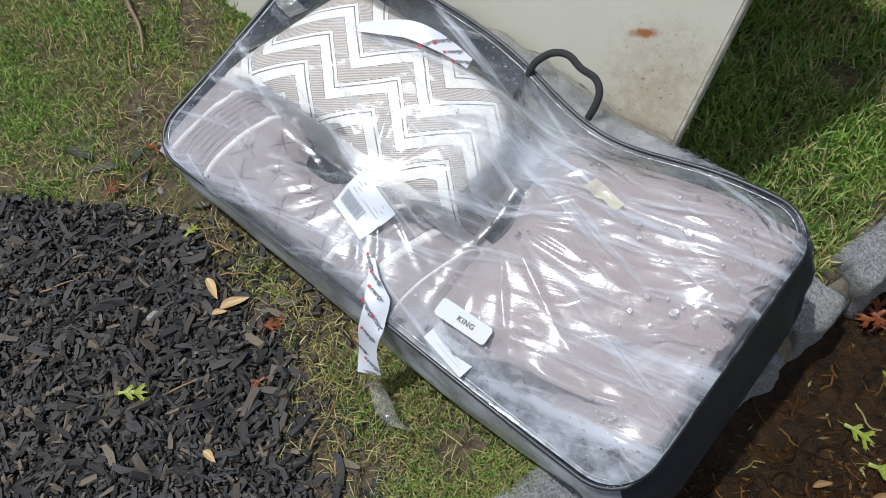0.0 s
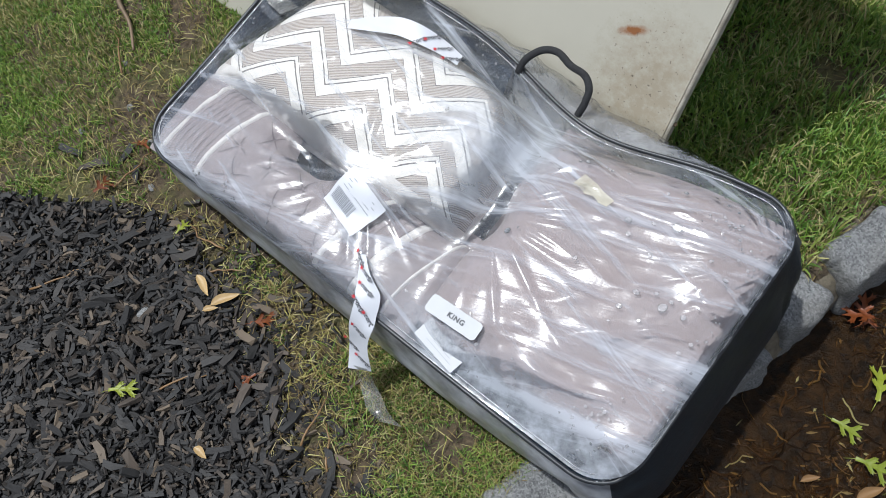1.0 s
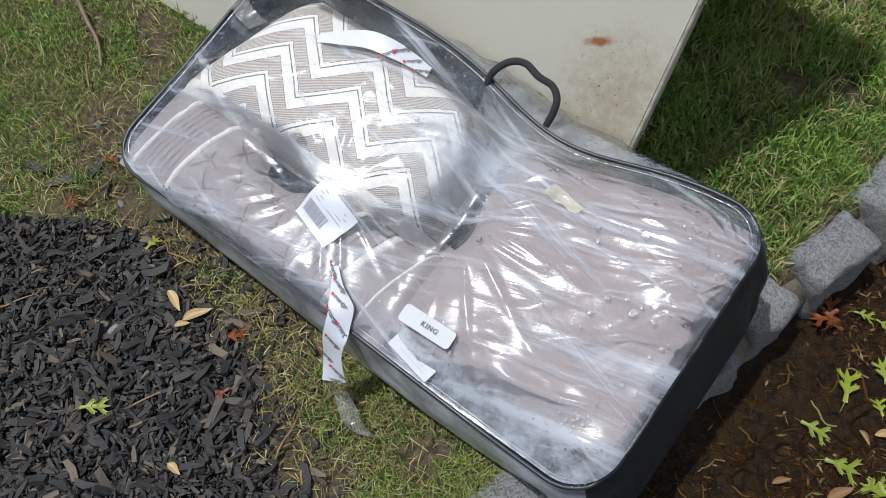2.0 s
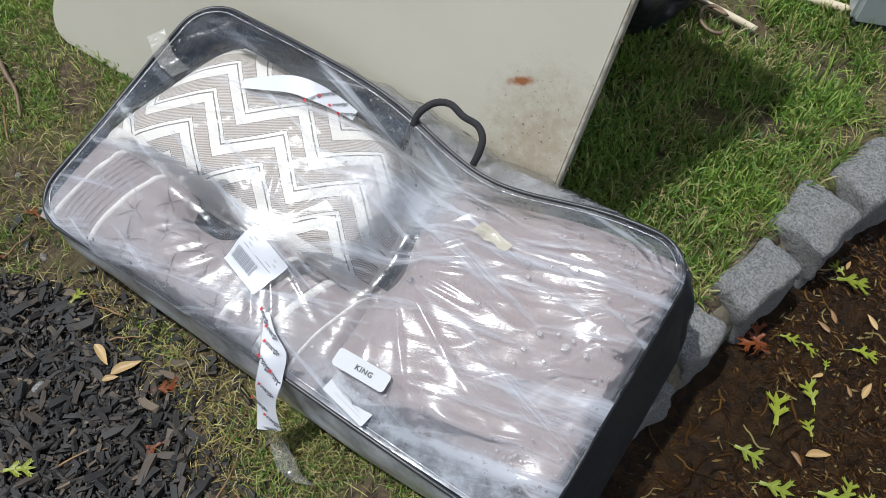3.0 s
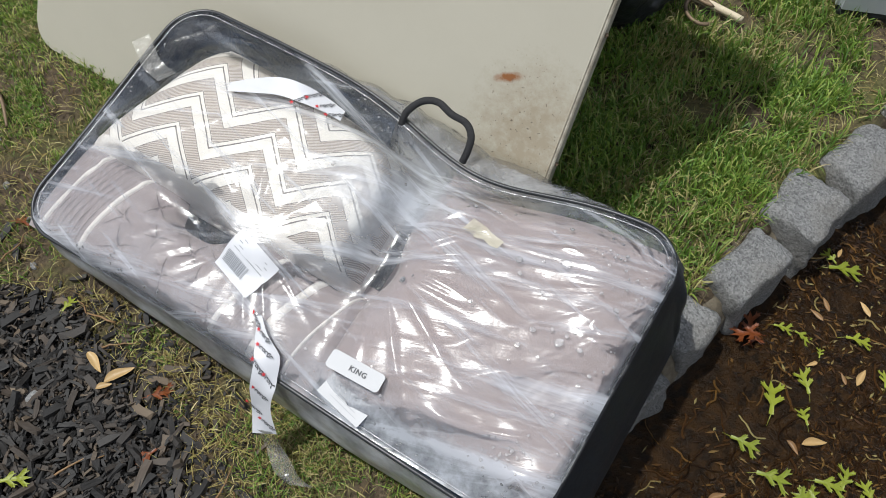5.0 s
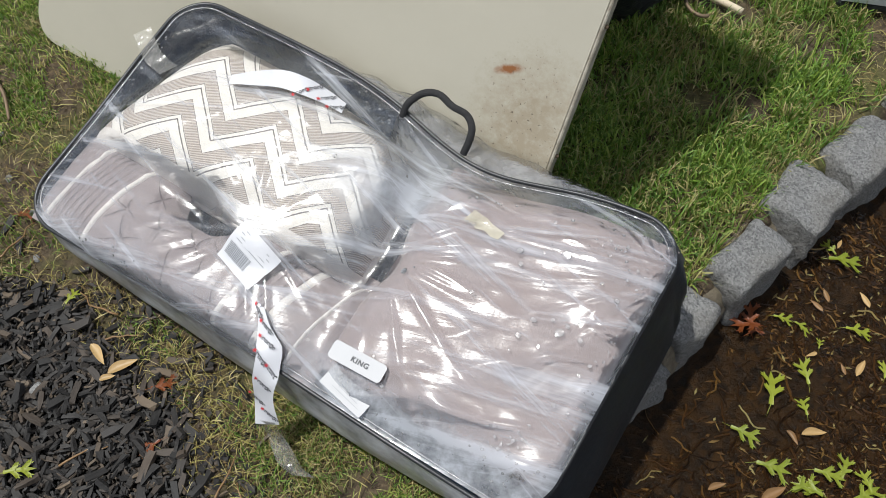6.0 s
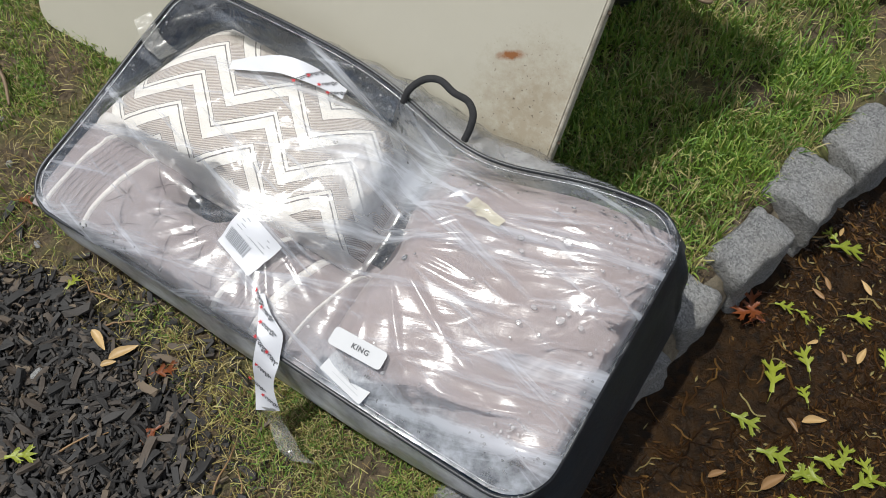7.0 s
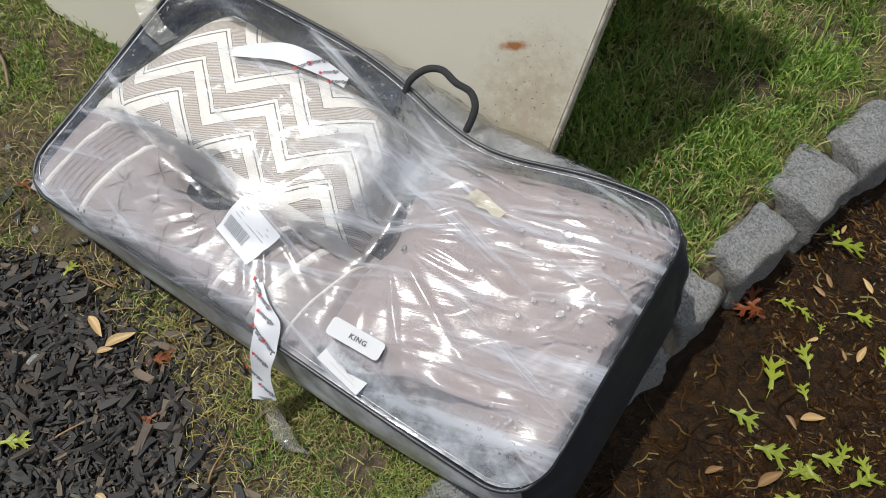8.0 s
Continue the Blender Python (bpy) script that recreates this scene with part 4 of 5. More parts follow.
# ---- grass ----
def blades(name, spots, material, seed, label, category="grass"):
    """One object of many curved blades: spots of (x, y, z, length, width, lean)."""
    rnd = random.Random(seed)
    verts, faces = [], []
    for x, y, z, ln, w, lean in spots:
        g = rnd.uniform(0, 2 * math.pi)
        dx, dy = math.cos(g), math.sin(g)
        t = rnd.uniform(0, 2 * math.pi)
        sx, sy = math.cos(t) * w, math.sin(t) * w
        up, out = ln * math.cos(lean), ln * math.sin(lean)
        curl = rnd.uniform(0.5, 1.0)
        b = len(verts)
        p1 = (x + dx * out * 0.28, y + dy * out * 0.28, z + up * 0.48)
        p2 = (x + dx * out * 0.68, y + dy * out * 0.68, z + up * (0.48 + 0.40 * curl))
        p3 = (x + dx * out, y + dy * out, z + up * (0.48 + 0.52 * curl * (1 - 0.4 * math.sin(lean))))
        verts += [(x - sx, y - sy, z - 0.004), (x + sx, y + sy, z - 0.004), (p1[0] - sx * 0.9, p1[1] - sy * 0.9, p1[2]), (p1[0] + sx * 0.9, p1[1] + sy * 0.9, p1[2]),
                  (p2[0] - sx * 0.6, p2[1] - sy * 0.6, p2[2]), (p2[0] + sx * 0.6, p2[1] + sy * 0.6, p2[2]), p3]
        faces += [(b, b + 1, b + 3, b + 2), (b + 2, b + 3, b + 5, b + 4), (b + 4, b + 5, b + 6)]
    return tagged(new(name, fill(name, verts, faces, material)), label, category, kind="stuff")


def in_bag(x, y):
    p = Vector((x, y, 0.1)) - O
    a, b = p.dot(U), p.dot(V)
    return 0.02 < a < 1.0 and 0.0 < b < 0.44


def build_grass():
    rnd = random.Random(21)
    spots, straw = [], []
    for _ in range(330000):
        x, y = rnd.uniform(-1.5, 1.5), rnd.uniform(0.0, 2.3)
        s = kerb_side(x, y)
        if s < 0.045:
            continue
        if in_bag(x, y):
            continue
        dd = bed_depth(x, y)
        if dd > 0.02:
            continue
        patch = nz(x * 4.2, y * 4.2, 71) + 0.5 * nz(x * 11, y * 11, 72)
        back = max(smooth01((0.5426 * x + 0.84 * y - 0.62) / 0.2), smooth01((y - 0.80) / 0.12) * smooth01((-0.40 - x) / 0.1))
        lush = smooth01((x * 0.9 + y - 0.75) / 0.5)
        thick = (0.22 + 0.78 * lush * back + 0.55 * (1 - lush) * back) * smooth01((patch + (0.42 if x > -0.4 else 0.62)) / 0.42)
        if x < -0.5 and y > 0.75:
            thick *= (0.75 + 0.25 * smooth01((y - 0.95) / 0.3)) * (1 - 0.85 * math.exp(-((x + 0.83) / 0.09) ** 2 - ((y - 1.0) / 0.12) ** 2))
        thick *= smooth01((-dd - 0.03) / 0.20) if dd > -0.23 else 1
        if x < -0.25 and 0.5426 * x + 0.84 * y < 0.62 and y < 0.85:
            thick *= 0.3
        if s < 0.11:
            thick *= 0.35 + 0.5 * smooth01((nz(x * 9, y * 9, 76) + 0.05) / 0.2)
        if math.hypot(x - 0.80, y - 1.335) < 0.07:
            thick *= 0.15
        if rnd.random() < thick:
            ln = rnd.uniform(0.020, 0.055) * (0.60 + 0.65 * lush)
            spots.append((x, y, ground_z(x, y), ln, rnd.uniform(0.0008, 0.0014) * (1.0 + 0.45 * lush), abs(rnd.gauss(0.65, 0.45))))
        elif rnd.random() < (0.22 if s < 0.13 else 0.07):
            straw.append((x, y, ground_z(x, y), rnd.uniform(0.015, 0.055), rnd.uniform(0.0005, 0.0011), rnd.uniform(1.0, 1.5)))
    # low mossy turf and dead stems on the thin part of the lawn
    for _ in range(110000):
        x, y = rnd.uniform(-1.45, -0.25), rnd.uniform(0.45, 1.75)
        dd = bed_depth(x, y)
        if dd > -0.02 or in_bag(x, y):
            continue
        f = nz(x * 7, y * 7, 171) + 0.6 * nz(x * 19, y * 19, 172) + 0.22 * smooth01((y - 0.75) / 0.3) - 0.12 - 0.9 * math.exp(-((x + 0.83) / 0.09) ** 2 - ((y - 1.0) / 0.12) ** 2)
        if rnd.random() < 0.95 * smooth01(f / 0.35):
            spots.append((x, y, ground_z(x, y), rnd.uniform(0.008, 0.024), rnd.uniform(0.0008, 0.0016), abs(rnd.gauss(0.8, 0.4))))
        elif rnd.random() < 0.08:
            straw.append((x, y, ground_z(x, y) + 0.003, rnd.uniform(0.012, 0.050), rnd.uniform(0.0006, 0.0013), rnd.uniform(0.9, 1.5)))
    # denser turf in front, between bag and kerb
    for _ in range(60000):
        x, y = rnd.uniform(-0.45, 0.12), rnd.uniform(0.05, 0.62)
        if kerb_side(x, y) < 0.04 or in_bag(x, y) or bed_depth(x, y) > -0.05:
            continue
        f = smooth01((0.42 + nz(x * 9, y * 9, 75)) / 0.5) * smooth01((x + 0.36) / 0.14)
        if rnd.random() < 0.75 * f:
            (straw if rnd.random() < 0.35 else spots).append((x, y, ground_z(x, y), rnd.uniform(0.012, 0.032), rnd.uniform(0.0006, 0.0011), abs(rnd.gauss(0.8, 0.4))))
    # tufts
    for cx, cy, k, ln in ((-0.84, 0.86, 60, 0.05), (-0.34, 0.50, 70, 0.045), (0.47, 0.83, 90, 0.045), (0.60, 0.985, 130, 0.055), (0.66, 1.05, 120, 0.055), (-0.30, 0.44, 60, 0.045), (-0.47, 0.70, 60, 0.03), (0.52, 0.90, 90, 0.045)):
        for _ in range(k):
            x, y = rnd.gauss(cx, 0.022), rnd.gauss(cy, 0.022)
            spots.append((x, y, ground_z(x, y), rnd.uniform(0.6, 1.2) * ln, rnd.uniform(0.0007, 0.0013), abs(rnd.gauss(0.6, 0.35))))
    for _ in range(9000):
        x, y = rnd.uniform(-0.95, 0.0), rnd.uniform(0.2, 0.95)
        dd = bed_depth(x, y)
        if -0.20 < dd < 0.05 and kerb_side(x, y) > 0.09 and not in_bag(x, y) and nz(x * 12, y * 12, 80) > -0.12:
            straw.append((x, y, ground_z(x, y) + 0.004, rnd.uniform(0.012, 0.045), rnd.uniform(0.0005, 0.0011), rnd.uniform(0.7, 1.5)))
    for cx, cy, k in ((-0.46, 0.62, 90), (-0.40, 0.52, 90), (-0.37, 0.47, 80), (-0.44, 0.57, 80), (-0.58, 0.74, 60), (-0.335, 0.40, 60), (-0.30, 0.54, 50), (0.60, 1.0, 150), (0.55, 0.92, 130), (0.67, 1.07, 130), (0.74, 1.16, 120), (0.475, 0.80, 70), (0.455, 0.78, 50)):
        for _ in range(k):
            x, y = rnd.gauss(cx, 0.022), rnd.gauss(cy, 0.022)
            straw.append((x, y, ground_z(x, y) + 0.002, rnd.uniform(0.014, 0.038), rnd.uniform(0.0005, 0.0010), abs(rnd.gauss(0.9, 0.4))))
    blades("grass", spots, M_GRASS, 1, "uneven lawn of green and yellowing grass blades")
    blades("dry_grass", straw, M_STRAW, 2, "dead straw-coloured grass lying on the soil")


# ---- leaves, twigs and gutter litter ----
def oak_leaf_mesh(name, size, rnd, material):
    """Pin-oak leaf: a narrow midrib blade with deep, pointed side lobes, curled; each lobe forks into tips."""
    verts, faces = [], []

    def lift(x, y):
        return size * (0.30 * abs(y) ** 1.4 + 0.10 * math.sin(4 * x + 0.6)) + 0.10 * size

    def finger(x, y, ang, ln, w0, w1):
        dx, dy = math.cos(ang), math.sin(ang)
        b = len(verts)
        for t, w in ((0.0, w0), (0.30, w0 * 0.75), (0.65, w1), (1.0, 0.004)):
            cx, cy = x + dx * ln * t, y + dy * ln * t
            for sg in (-1, 0, 1):
                px, py = cx - dy * w * sg, cy + dx * w * sg
                verts.append((px * size, py * size, lift(px, py) - (0.02 * size if sg == 0 else 0)))
        for q in range(3):
            for j in range(2):
                c = b + q * 3 + j
                faces.append((c, c + 3, c + 4, c + 1))

    finger(0.0, 0.0, 0.0, 1.0, 0.065, 0.095)
    for t, ln in ((0.34, 0.36), (0.66, 0.44)):
        for sg in (1, -1):
            ang = sg * rnd.uniform(0.75, 1.05)
            L = ln * rnd.uniform(0.85, 1.15)
            finger(t - 0.05, 0, ang, L, 0.085, 0.070)
            tx, ty = t - 0.05 + math.cos(ang) * L * 0.55, math.sin(ang) * L * 0.55
            finger(tx, ty, ang - sg * 0.6, L * 0.46, 0.042, 0.024)
            finger(tx, ty, ang + sg * 0.5, L * 0.36, 0.035, 0.02)
    finger(0.0, 0.0, math.pi + rnd.uniform(-0.3, 0.3), 0.30, 0.012, 0.009)
    return fill(name, verts, faces, material)


def plain_leaf_mesh(name, ln, wide, material, curl=0.25):
    def fn(x, y):
        w = math.sin(math.pi * x ** 0.8) ** 0.8 * (1.1 - 0.3 * x) if 0 < x < 1 else 0.02
        c = (y - 0.5) * 2
        return ((x - 0.5) * ln, c * w * wide / 2 + 0.10 * wide * math.sin(5 * x), 0.002 + curl * wide * c * c * w + 0.10 * ln * (x - 0.5) ** 2)
    return grid_mesh(name, 12, 4, fn, material)


def on_ground(name, me, x, y, turn, label, category, group="", lift=0.004, rx=0, ry=0):
    ob = new(name, me)
    ob.matrix_basis = pose(x, y, ground_z(x, y) + lift, rx, ry, turn)
    return tagged(ob, label, category, group)


def build_litter():
    rnd = random.Random(31)
    green = [(0.590, 0.560, 0.092, 75), (0.672, 0.602, 0.066, 95), (0.655, 0.540, 0.050, 95), (0.512, 0.520, 0.070, -30), (0.545, 0.455, 0.078, -20), (0.765, 0.860, 0.085, -12),
             (0.785, 0.875, 0.045, 120), (0.635, 0.742, 0.048, -20), (0.672, 0.728, 0.045, -40), (0.765, 0.712, 0.066, -18), (0.706, 0.672, 0.030, 70),
             (0.600, 0.408, 0.070, 15), (0.645, 0.440, 0.070, -20), (0.690, 0.425, 0.060, 60), (0.700, 0.385, 0.080, 25), (0.610, 0.372, 0.060, 200), (0.650, 0.395, 0.070, 150),
             (0.735, 0.400, 0.055, 100), (0.670, 0.362, 0.070, 330), (0.815, 0.612, 0.045, 80)]
    for x, y, size, turn in green:
        on_ground("oak_leaf", oak_leaf_mesh("oak_leaf", size * 0.80, rnd, M_OAK), x, y, turn, "fresh yellow-green lobed oak leaf on wet mud", "leaf", "green leaves in the gutter", 0.004, rnd.uniform(-8, 8), rnd.uniform(-8, 8))
    for q in range(4):
        on_ground("oak_leaf", oak_leaf_mesh("oak_leaf", 0.060, rnd, M_RUST), 0.578 + 0.007 * q, 0.706 + 0.008 * (q % 2), 30 + 50 * q, "wet rust-red lobed oak leaf on mud", "leaf", "rust-red leaves", 0.006 + 0.004 * q, rnd.uniform(-20, 20), rnd.uniform(-20, 20))
    for x, y, ln, turn, mat, name in ((0.775, 0.632, 0.05, 55, M_TAN, "tan"), (0.742, 0.63, 0.03, 100, M_BROWN, "brown"), (0.66, 0.508, 0.058, 5, M_TAN, "tan"), (0.82, 0.775, 0.045, 110, M_TAN, "tan"),
                                      (0.72, 0.76, 0.04, 130, M_BROWN, "brown"), (0.745, 0.785, 0.04, 100, M_BROWN, "brown"), (0.62, 0.50, 0.04, 300, M_BROWN, "brown"), (0.86, 0.74, 0.03, 30, M_TAN, "tan"),
                                      (0.47, 0.415, 0.045, 20, M_BROWN, "brown"), (0.80, 0.90, 0.03, 60, M_TAN, "tan"), (0.565, 0.40, 0.07, 30, M_BROWN, "brown"), (0.69, 0.66, 0.03, 200, M_TAN, "tan")):
        on_ground("seed_pod", plain_leaf_mesh("seed_pod", ln * 0.8, ln * 0.27, mat, 0.5), x, y, turn, f"dry {name} papery seed wing on wet mud", "seed wing", "seed wings in the gutter", 0.004)
    # fallen leaves on the bed
    on_ground("fallen_leaf", plain_leaf_mesh("fallen_leaf", 0.055, 0.019, M_TAN), -0.555, 0.603, 30, "pale tan narrow fallen leaf on black mulch", "leaf", "", 0.022)
    on_ground("fallen_leaf", plain_leaf_mesh("fallen_leaf", 0.05, 0.016, M_TAN), -0.60, 0.624, 310, "orange-tan narrow fallen leaf on black mulch", "leaf", "", 0.022)
    on_ground("fallen_leaf", plain_leaf_mesh("fallen_leaf", 0.028, 0.012, M_TAN), -0.578, 0.582, 20, "small pale leaf scrap on black mulch", "leaf", "", 0.02)
    on_ground("fallen_leaf", plain_leaf_mesh("fallen_leaf", 0.03, 0.014, M_TAN), -0.535, 0.330, 330, "pale orange leaf scrap on black mulch", "leaf", "", 0.02)
    on_ground("green_sprig", oak_leaf_mesh("green_sprig", 0.05, rnd, M_OAK), -0.715, 0.418, 10, "small green leaf on black mulch", "leaf", "", 0.02)
    on_ground("green_sprig", oak_leaf_mesh("green_sprig", 0.035, rnd, M_OAK), -0.675, 0.722, 60, "small yellow-green sprig on black mulch", "leaf", "", 0.02)
    for x, y, turn in ((-0.50, 0.56, 20), (-0.78, 0.905, 140), (-0.86, 0.80, 60), (-0.47, 0.47, 220)):
        on_ground("fallen_leaf", oak_leaf_mesh("fallen_leaf", 0.045, rnd, M_RUST), x, y, turn, "curled rust-brown leaf on soil", "leaf", "", 0.014, 15, 10)
    # one sheet of small litter in the gutter
    verts, faces = [], []
    for _ in range(40000):
        x, y = rnd.uniform(0.0, 1.5), rnd.uniform(-0.2, 1.6)
        off = kerb_side(x, y)
        if off > -0.07 or (off > -0.20 and x < 0.60 and rnd.random() < 0.75):
            continue
        if nz(x * 6, y * 6, 88) < -0.28 + 0.5 * max(0, 0.5 - x):
            continue
        z = ground_z(x, y) + 0.002
        b = len(verts)
        ln, w = rnd.uniform(0.003, 0.012), rnd.uniform(0.001, 0.003)
        g = rnd.uniform(0, 6.28)
        d, o = Vector((math.cos(g), math.sin(g), rnd.uniform(-0.2, 0.2))) * ln, Vector((-math.sin(g), math.cos(g), 0)) * w
        c = Vector((x, y, z))
        verts += [c - d, c + o, c + d, c - o, c + Vector((0, 0, w * 1.2))]
        faces += [(b, b + 1, b + 4), (b + 1, b + 2, b + 4), (b + 2, b + 3, b + 4), (b + 3, b, b + 4)]
    for _ in range(1700):
        x, y = rnd.uniform(0.1, 1.3), rnd.uniform(0.0, 1.3)
        if kerb_side(x, y) > -0.08:
            continue
        g = rnd.uniform(0, 6.28)
        p = Vector((x, y, 0))
        b = len(verts)
        k = rnd.randrange(5, 10)
        w = rnd.uniform(0.0008, 0.0022)
        for i in range(k):
            o = Vector((-math.sin(g), math.cos(g), 0)) * w
            z = ground_z(p.x, p.y) + 0.003
            verts += [(p.x - o.x, p.y - o.y, z), (p.x, p.y, z + w * 1.6), (p.x + o.x, p.y + o.y, z)]
            if i:
                q = b + 3 * i
                faces += [(q - 3, q, q + 1, q - 2), (q - 2, q + 1, q + 2, q - 1)]
            g += rnd.gauss(0, 0.4)
            p += Vector((math.cos(g), math.sin(g), 0)) * rnd.uniform(0.005, 0.010)
    tagged(new("gutter_litter", fill("gutter_litter", verts, faces, M_DEBRIS, False)), "brown catkins, twigs and scraps on wet mud", "litter", kind="stuff")
    # twigs on the bed and lawn
    for x, y, ln, turn in ((-0.80, 0.86, 0.10, 60), (-0.62, 0.72, 0.09, 150), (-0.92, 1.16, 0.14, 110), (-0.57, 0.66, 0.07, 10), (-0.88, 0.62, 0.10, 30), (-0.36, 0.40, 0.09, 70), (-0.33, 0.36, 0.08, 100), (-0.60, 0.45, 0.09, 25)):
        pts = [Vector((ln * (q / 6 - 0.5), 0.012 * nz(q * 0.7, x * 9), 0.002 * math.sin(q))) for q in range(7)]
        on_ground("twig", tube_mesh("twig", pts, 0.0022, M_BROWN, 6, taper=lambda t: 1 - 0.5 * t), x, y, turn, "thin brown twig on soil", "twig", "twigs", 0.016)


def pebble_mesh(name, size, seed):
    bm = bmesh.new()
    bmesh.ops.create_icosphere(bm, subdivisions=2, radius=1)
    for vt in bm.verts:
        f = 1 + 0.3 * nz(vt.co.x * 1.5 + seed * 4, vt.co.y * 1.5, vt.co.z)
        vt.co = Vector((vt.co.x * size * f, vt.co.y * size * 0.75 * f, vt.co.z * size * 0.5 * f))
    me = bpy.data.meshes.new(name)
    bm.to_mesh(me), bm.free()
    me.materials.append(M_STONE)
    me.polygons.foreach_set("use_smooth", [True] * len(me.polygons))
    return me


def build_lawn_litter():
    """What lies on the bare soil between lawn and bed."""
    rnd = random.Random(61)
    pebbles = [pebble_mesh("pebble", 0.009, q) for q in range(4)]
    for x, y, k in ((-0.79, 0.93, 1.1), (-0.72, 1.06, 0.8), (-0.86, 1.02, 1.0), (-0.62, 0.86, 0.8), (-0.66, 0.95, 0.7), (-0.94, 0.95, 0.9), (-0.76, 0.83, 1.0), (-0.90, 1.13, 0.8), (-0.705, 0.565, 2.0)):
        ob = on_ground("pebble", pebbles[rnd.randrange(4)], x, y, rnd.uniform(0, 360), "small grey pebble half sunk in bare soil", "pebble", "pebbles on the bare soil", 0.002 + 0.008 * (k > 1.5))
        ob.matrix_basis = ob.matrix_basis @ Matrix.Diagonal((k, k, k, 1))
    for x, y, ln, turn in ((-0.83, 0.90, 0.045, 70), (-0.885, 0.865, 0.06, 20), (-0.70, 0.875, 0.035, 130), (-0.795, 0.855, 0.040, 100), (-0.60, 0.80, 0.04, 40), (-0.945, 0.90, 0.05, 160), (-0.67, 0.80, 0.03, 10)):
        vs, fs = chip_shape(rnd, ln, ln * 0.32, 0.008)
        on_ground("bark_chip", fill("bark_chip", vs, fs, M_CHIP, False), x, y, turn, "loose dark bark chip on bare soil", "bark chip", "bark chips on the bare soil", 0.007)
    pts = spline([(-0.985, 1.335, 0.014), (-0.940, 1.265, 0.018), (-0.905, 1.215, 0.016), (-0.880, 1.150, 0.012)], 6)
    tagged(new("twig", tube_mesh("twig", pts, 0.006, M_WIRE, 8, taper=lambda t: 1 - 0.5 * t)), "grey-brown crooked twig lying on the thin lawn", "twig", "twigs")


def build_far_things():
    pts = spline([(0.40, 1.585, 0.02), (0.52, 1.508, 0.022), (0.60, 1.455, 0.02), (0.66, 1.412, 0.016)], 6)
    tagged(new("stick", tube_mesh("stick", pts, 0.0095, M_STICK, 10, taper=lambda t: 1 - 0.2 * t)), "pale peeled wooden stick lying on grass", "stick")
    pts = spline([(0.72, 1.530, 0.02), (0.80, 1.500, 0.022), (0.875, 1.470, 0.02)], 5)
    tagged(new("stick", tube_mesh("stick", pts, 0.011, M_STICK, 10, taper=lambda t: 1 - 0.15 * t)), "short pale wooden stick in the grass beside the metal box", "stick")
    ring = []
    for i in range(40):
        g = math.radians(-40 + 330 * i / 39)
        ring.append((0.563 + 0.032 * math.cos(g), 1.415 + 0.04 * math.sin(g), 0.034 + 0.012 * math.sin(g * 0.5)))
    ring = [(0.50, 1.50, 0.03), (0.54, 1.475, 0.038)] + [tuple(p) for p in ring[8:]]
    tagged(new("wire_loop", tube_mesh("wire_loop", spline(ring, 3), 0.0042, M_WIRE, 8)), "loop of brown rusty wire lying on grass", "wire")
    # dark crumpled sack behind the board
    bm = bmesh.new()
    bmesh.ops.create_icosphere(bm, subdivisions=5, radius=1)
    for vt in bm.verts:
        c = vt.co.copy()
        f = 1 + 0.22 * nz(c.x * 2, c.y * 2, c.z * 2) + 0.10 * abs(nz(c.x * 6, c.y * 6, c.z * 6)) + 0.05 * nz(c.x * 13, c.y * 13, c.z * 13)
        vt.co = Vector((c.x * 0.15, c.y * 0.13, max(c.z, -0.75) * 0.17 + 0.125)) * f
    me = bpy.data.meshes.new("sack")
    bm.to_mesh(me), bm.free()
    me.materials.append(M_DARK)
    me.polygons.foreach_set("use_smooth", [True] * len(me.polygons))
    sack = new("sack", me)
    sack.matrix_basis = pose(0.385, 1.505, -0.01, 0, 0, 20)
    tagged(sack, "black crumpled plastic sack on grass behind the board", "sack")
    # low grey metal tray at the lawn's edge
    tray = empty("metal_box", (1.15, 1.60, 0.03), "pale grey metal box standing on the lawn", "box")
    m = pose(1.130, 1.492, 0.080, 0, 0, -12)
    tray.matrix_basis = m
    ROOT[tray.name] = m
    bm = bmesh.new()
    bmesh.ops.create_cube(bm, size=1, matrix=Matrix.Diagonal((0.50, 0.24, 0.12, 1)))
    bmesh.ops.bevel(bm, geom=list(bm.edges), offset=0.012, segments=3, affect="EDGES")
    me = bpy.data.meshes.new("body")
    bm.to_mesh(me), bm.free()
    me.materials.append(M_GREY)
    place("body", me, tray, "", m)
    loop = [(sx * 0.240, sy * 0.112, -0.062) for sx, sy in ((-1, -1), (1, -1), (1, 1), (-1, 1))]
    place("rim", tube_mesh("rim", loop, 0.012, M_DARK, 6, True), tray, "dark rubber foot rim", m)


build_litter(), build_far_things(), build_lawn_litter()


# ---- labels, tapes and water on the bag ----
def strip_mesh(name, pts, width, material, across, lift=0.0, bow=0.0, skew=None):
    """A ribbon along points, its width along the vector `across`."""
    pts = [Vector(p) for p in pts]
    verts, faces = [], []
    for i, p in enumerate(pts):
        o = across(i / (len(pts) - 1)) if callable(across) else across
        for j in range(5):
            c = j / 4 - 0.5
            verts.append(p + o * width * c + N * (lift + bow * (1 - 4 * c * c)))
    for i in range(len(pts) - 1):
        for j in range(4):
            a = i * 5 + j
            faces.append((a, a + 5, a + 6, a + 1))
    return fill(name, verts, faces, material)


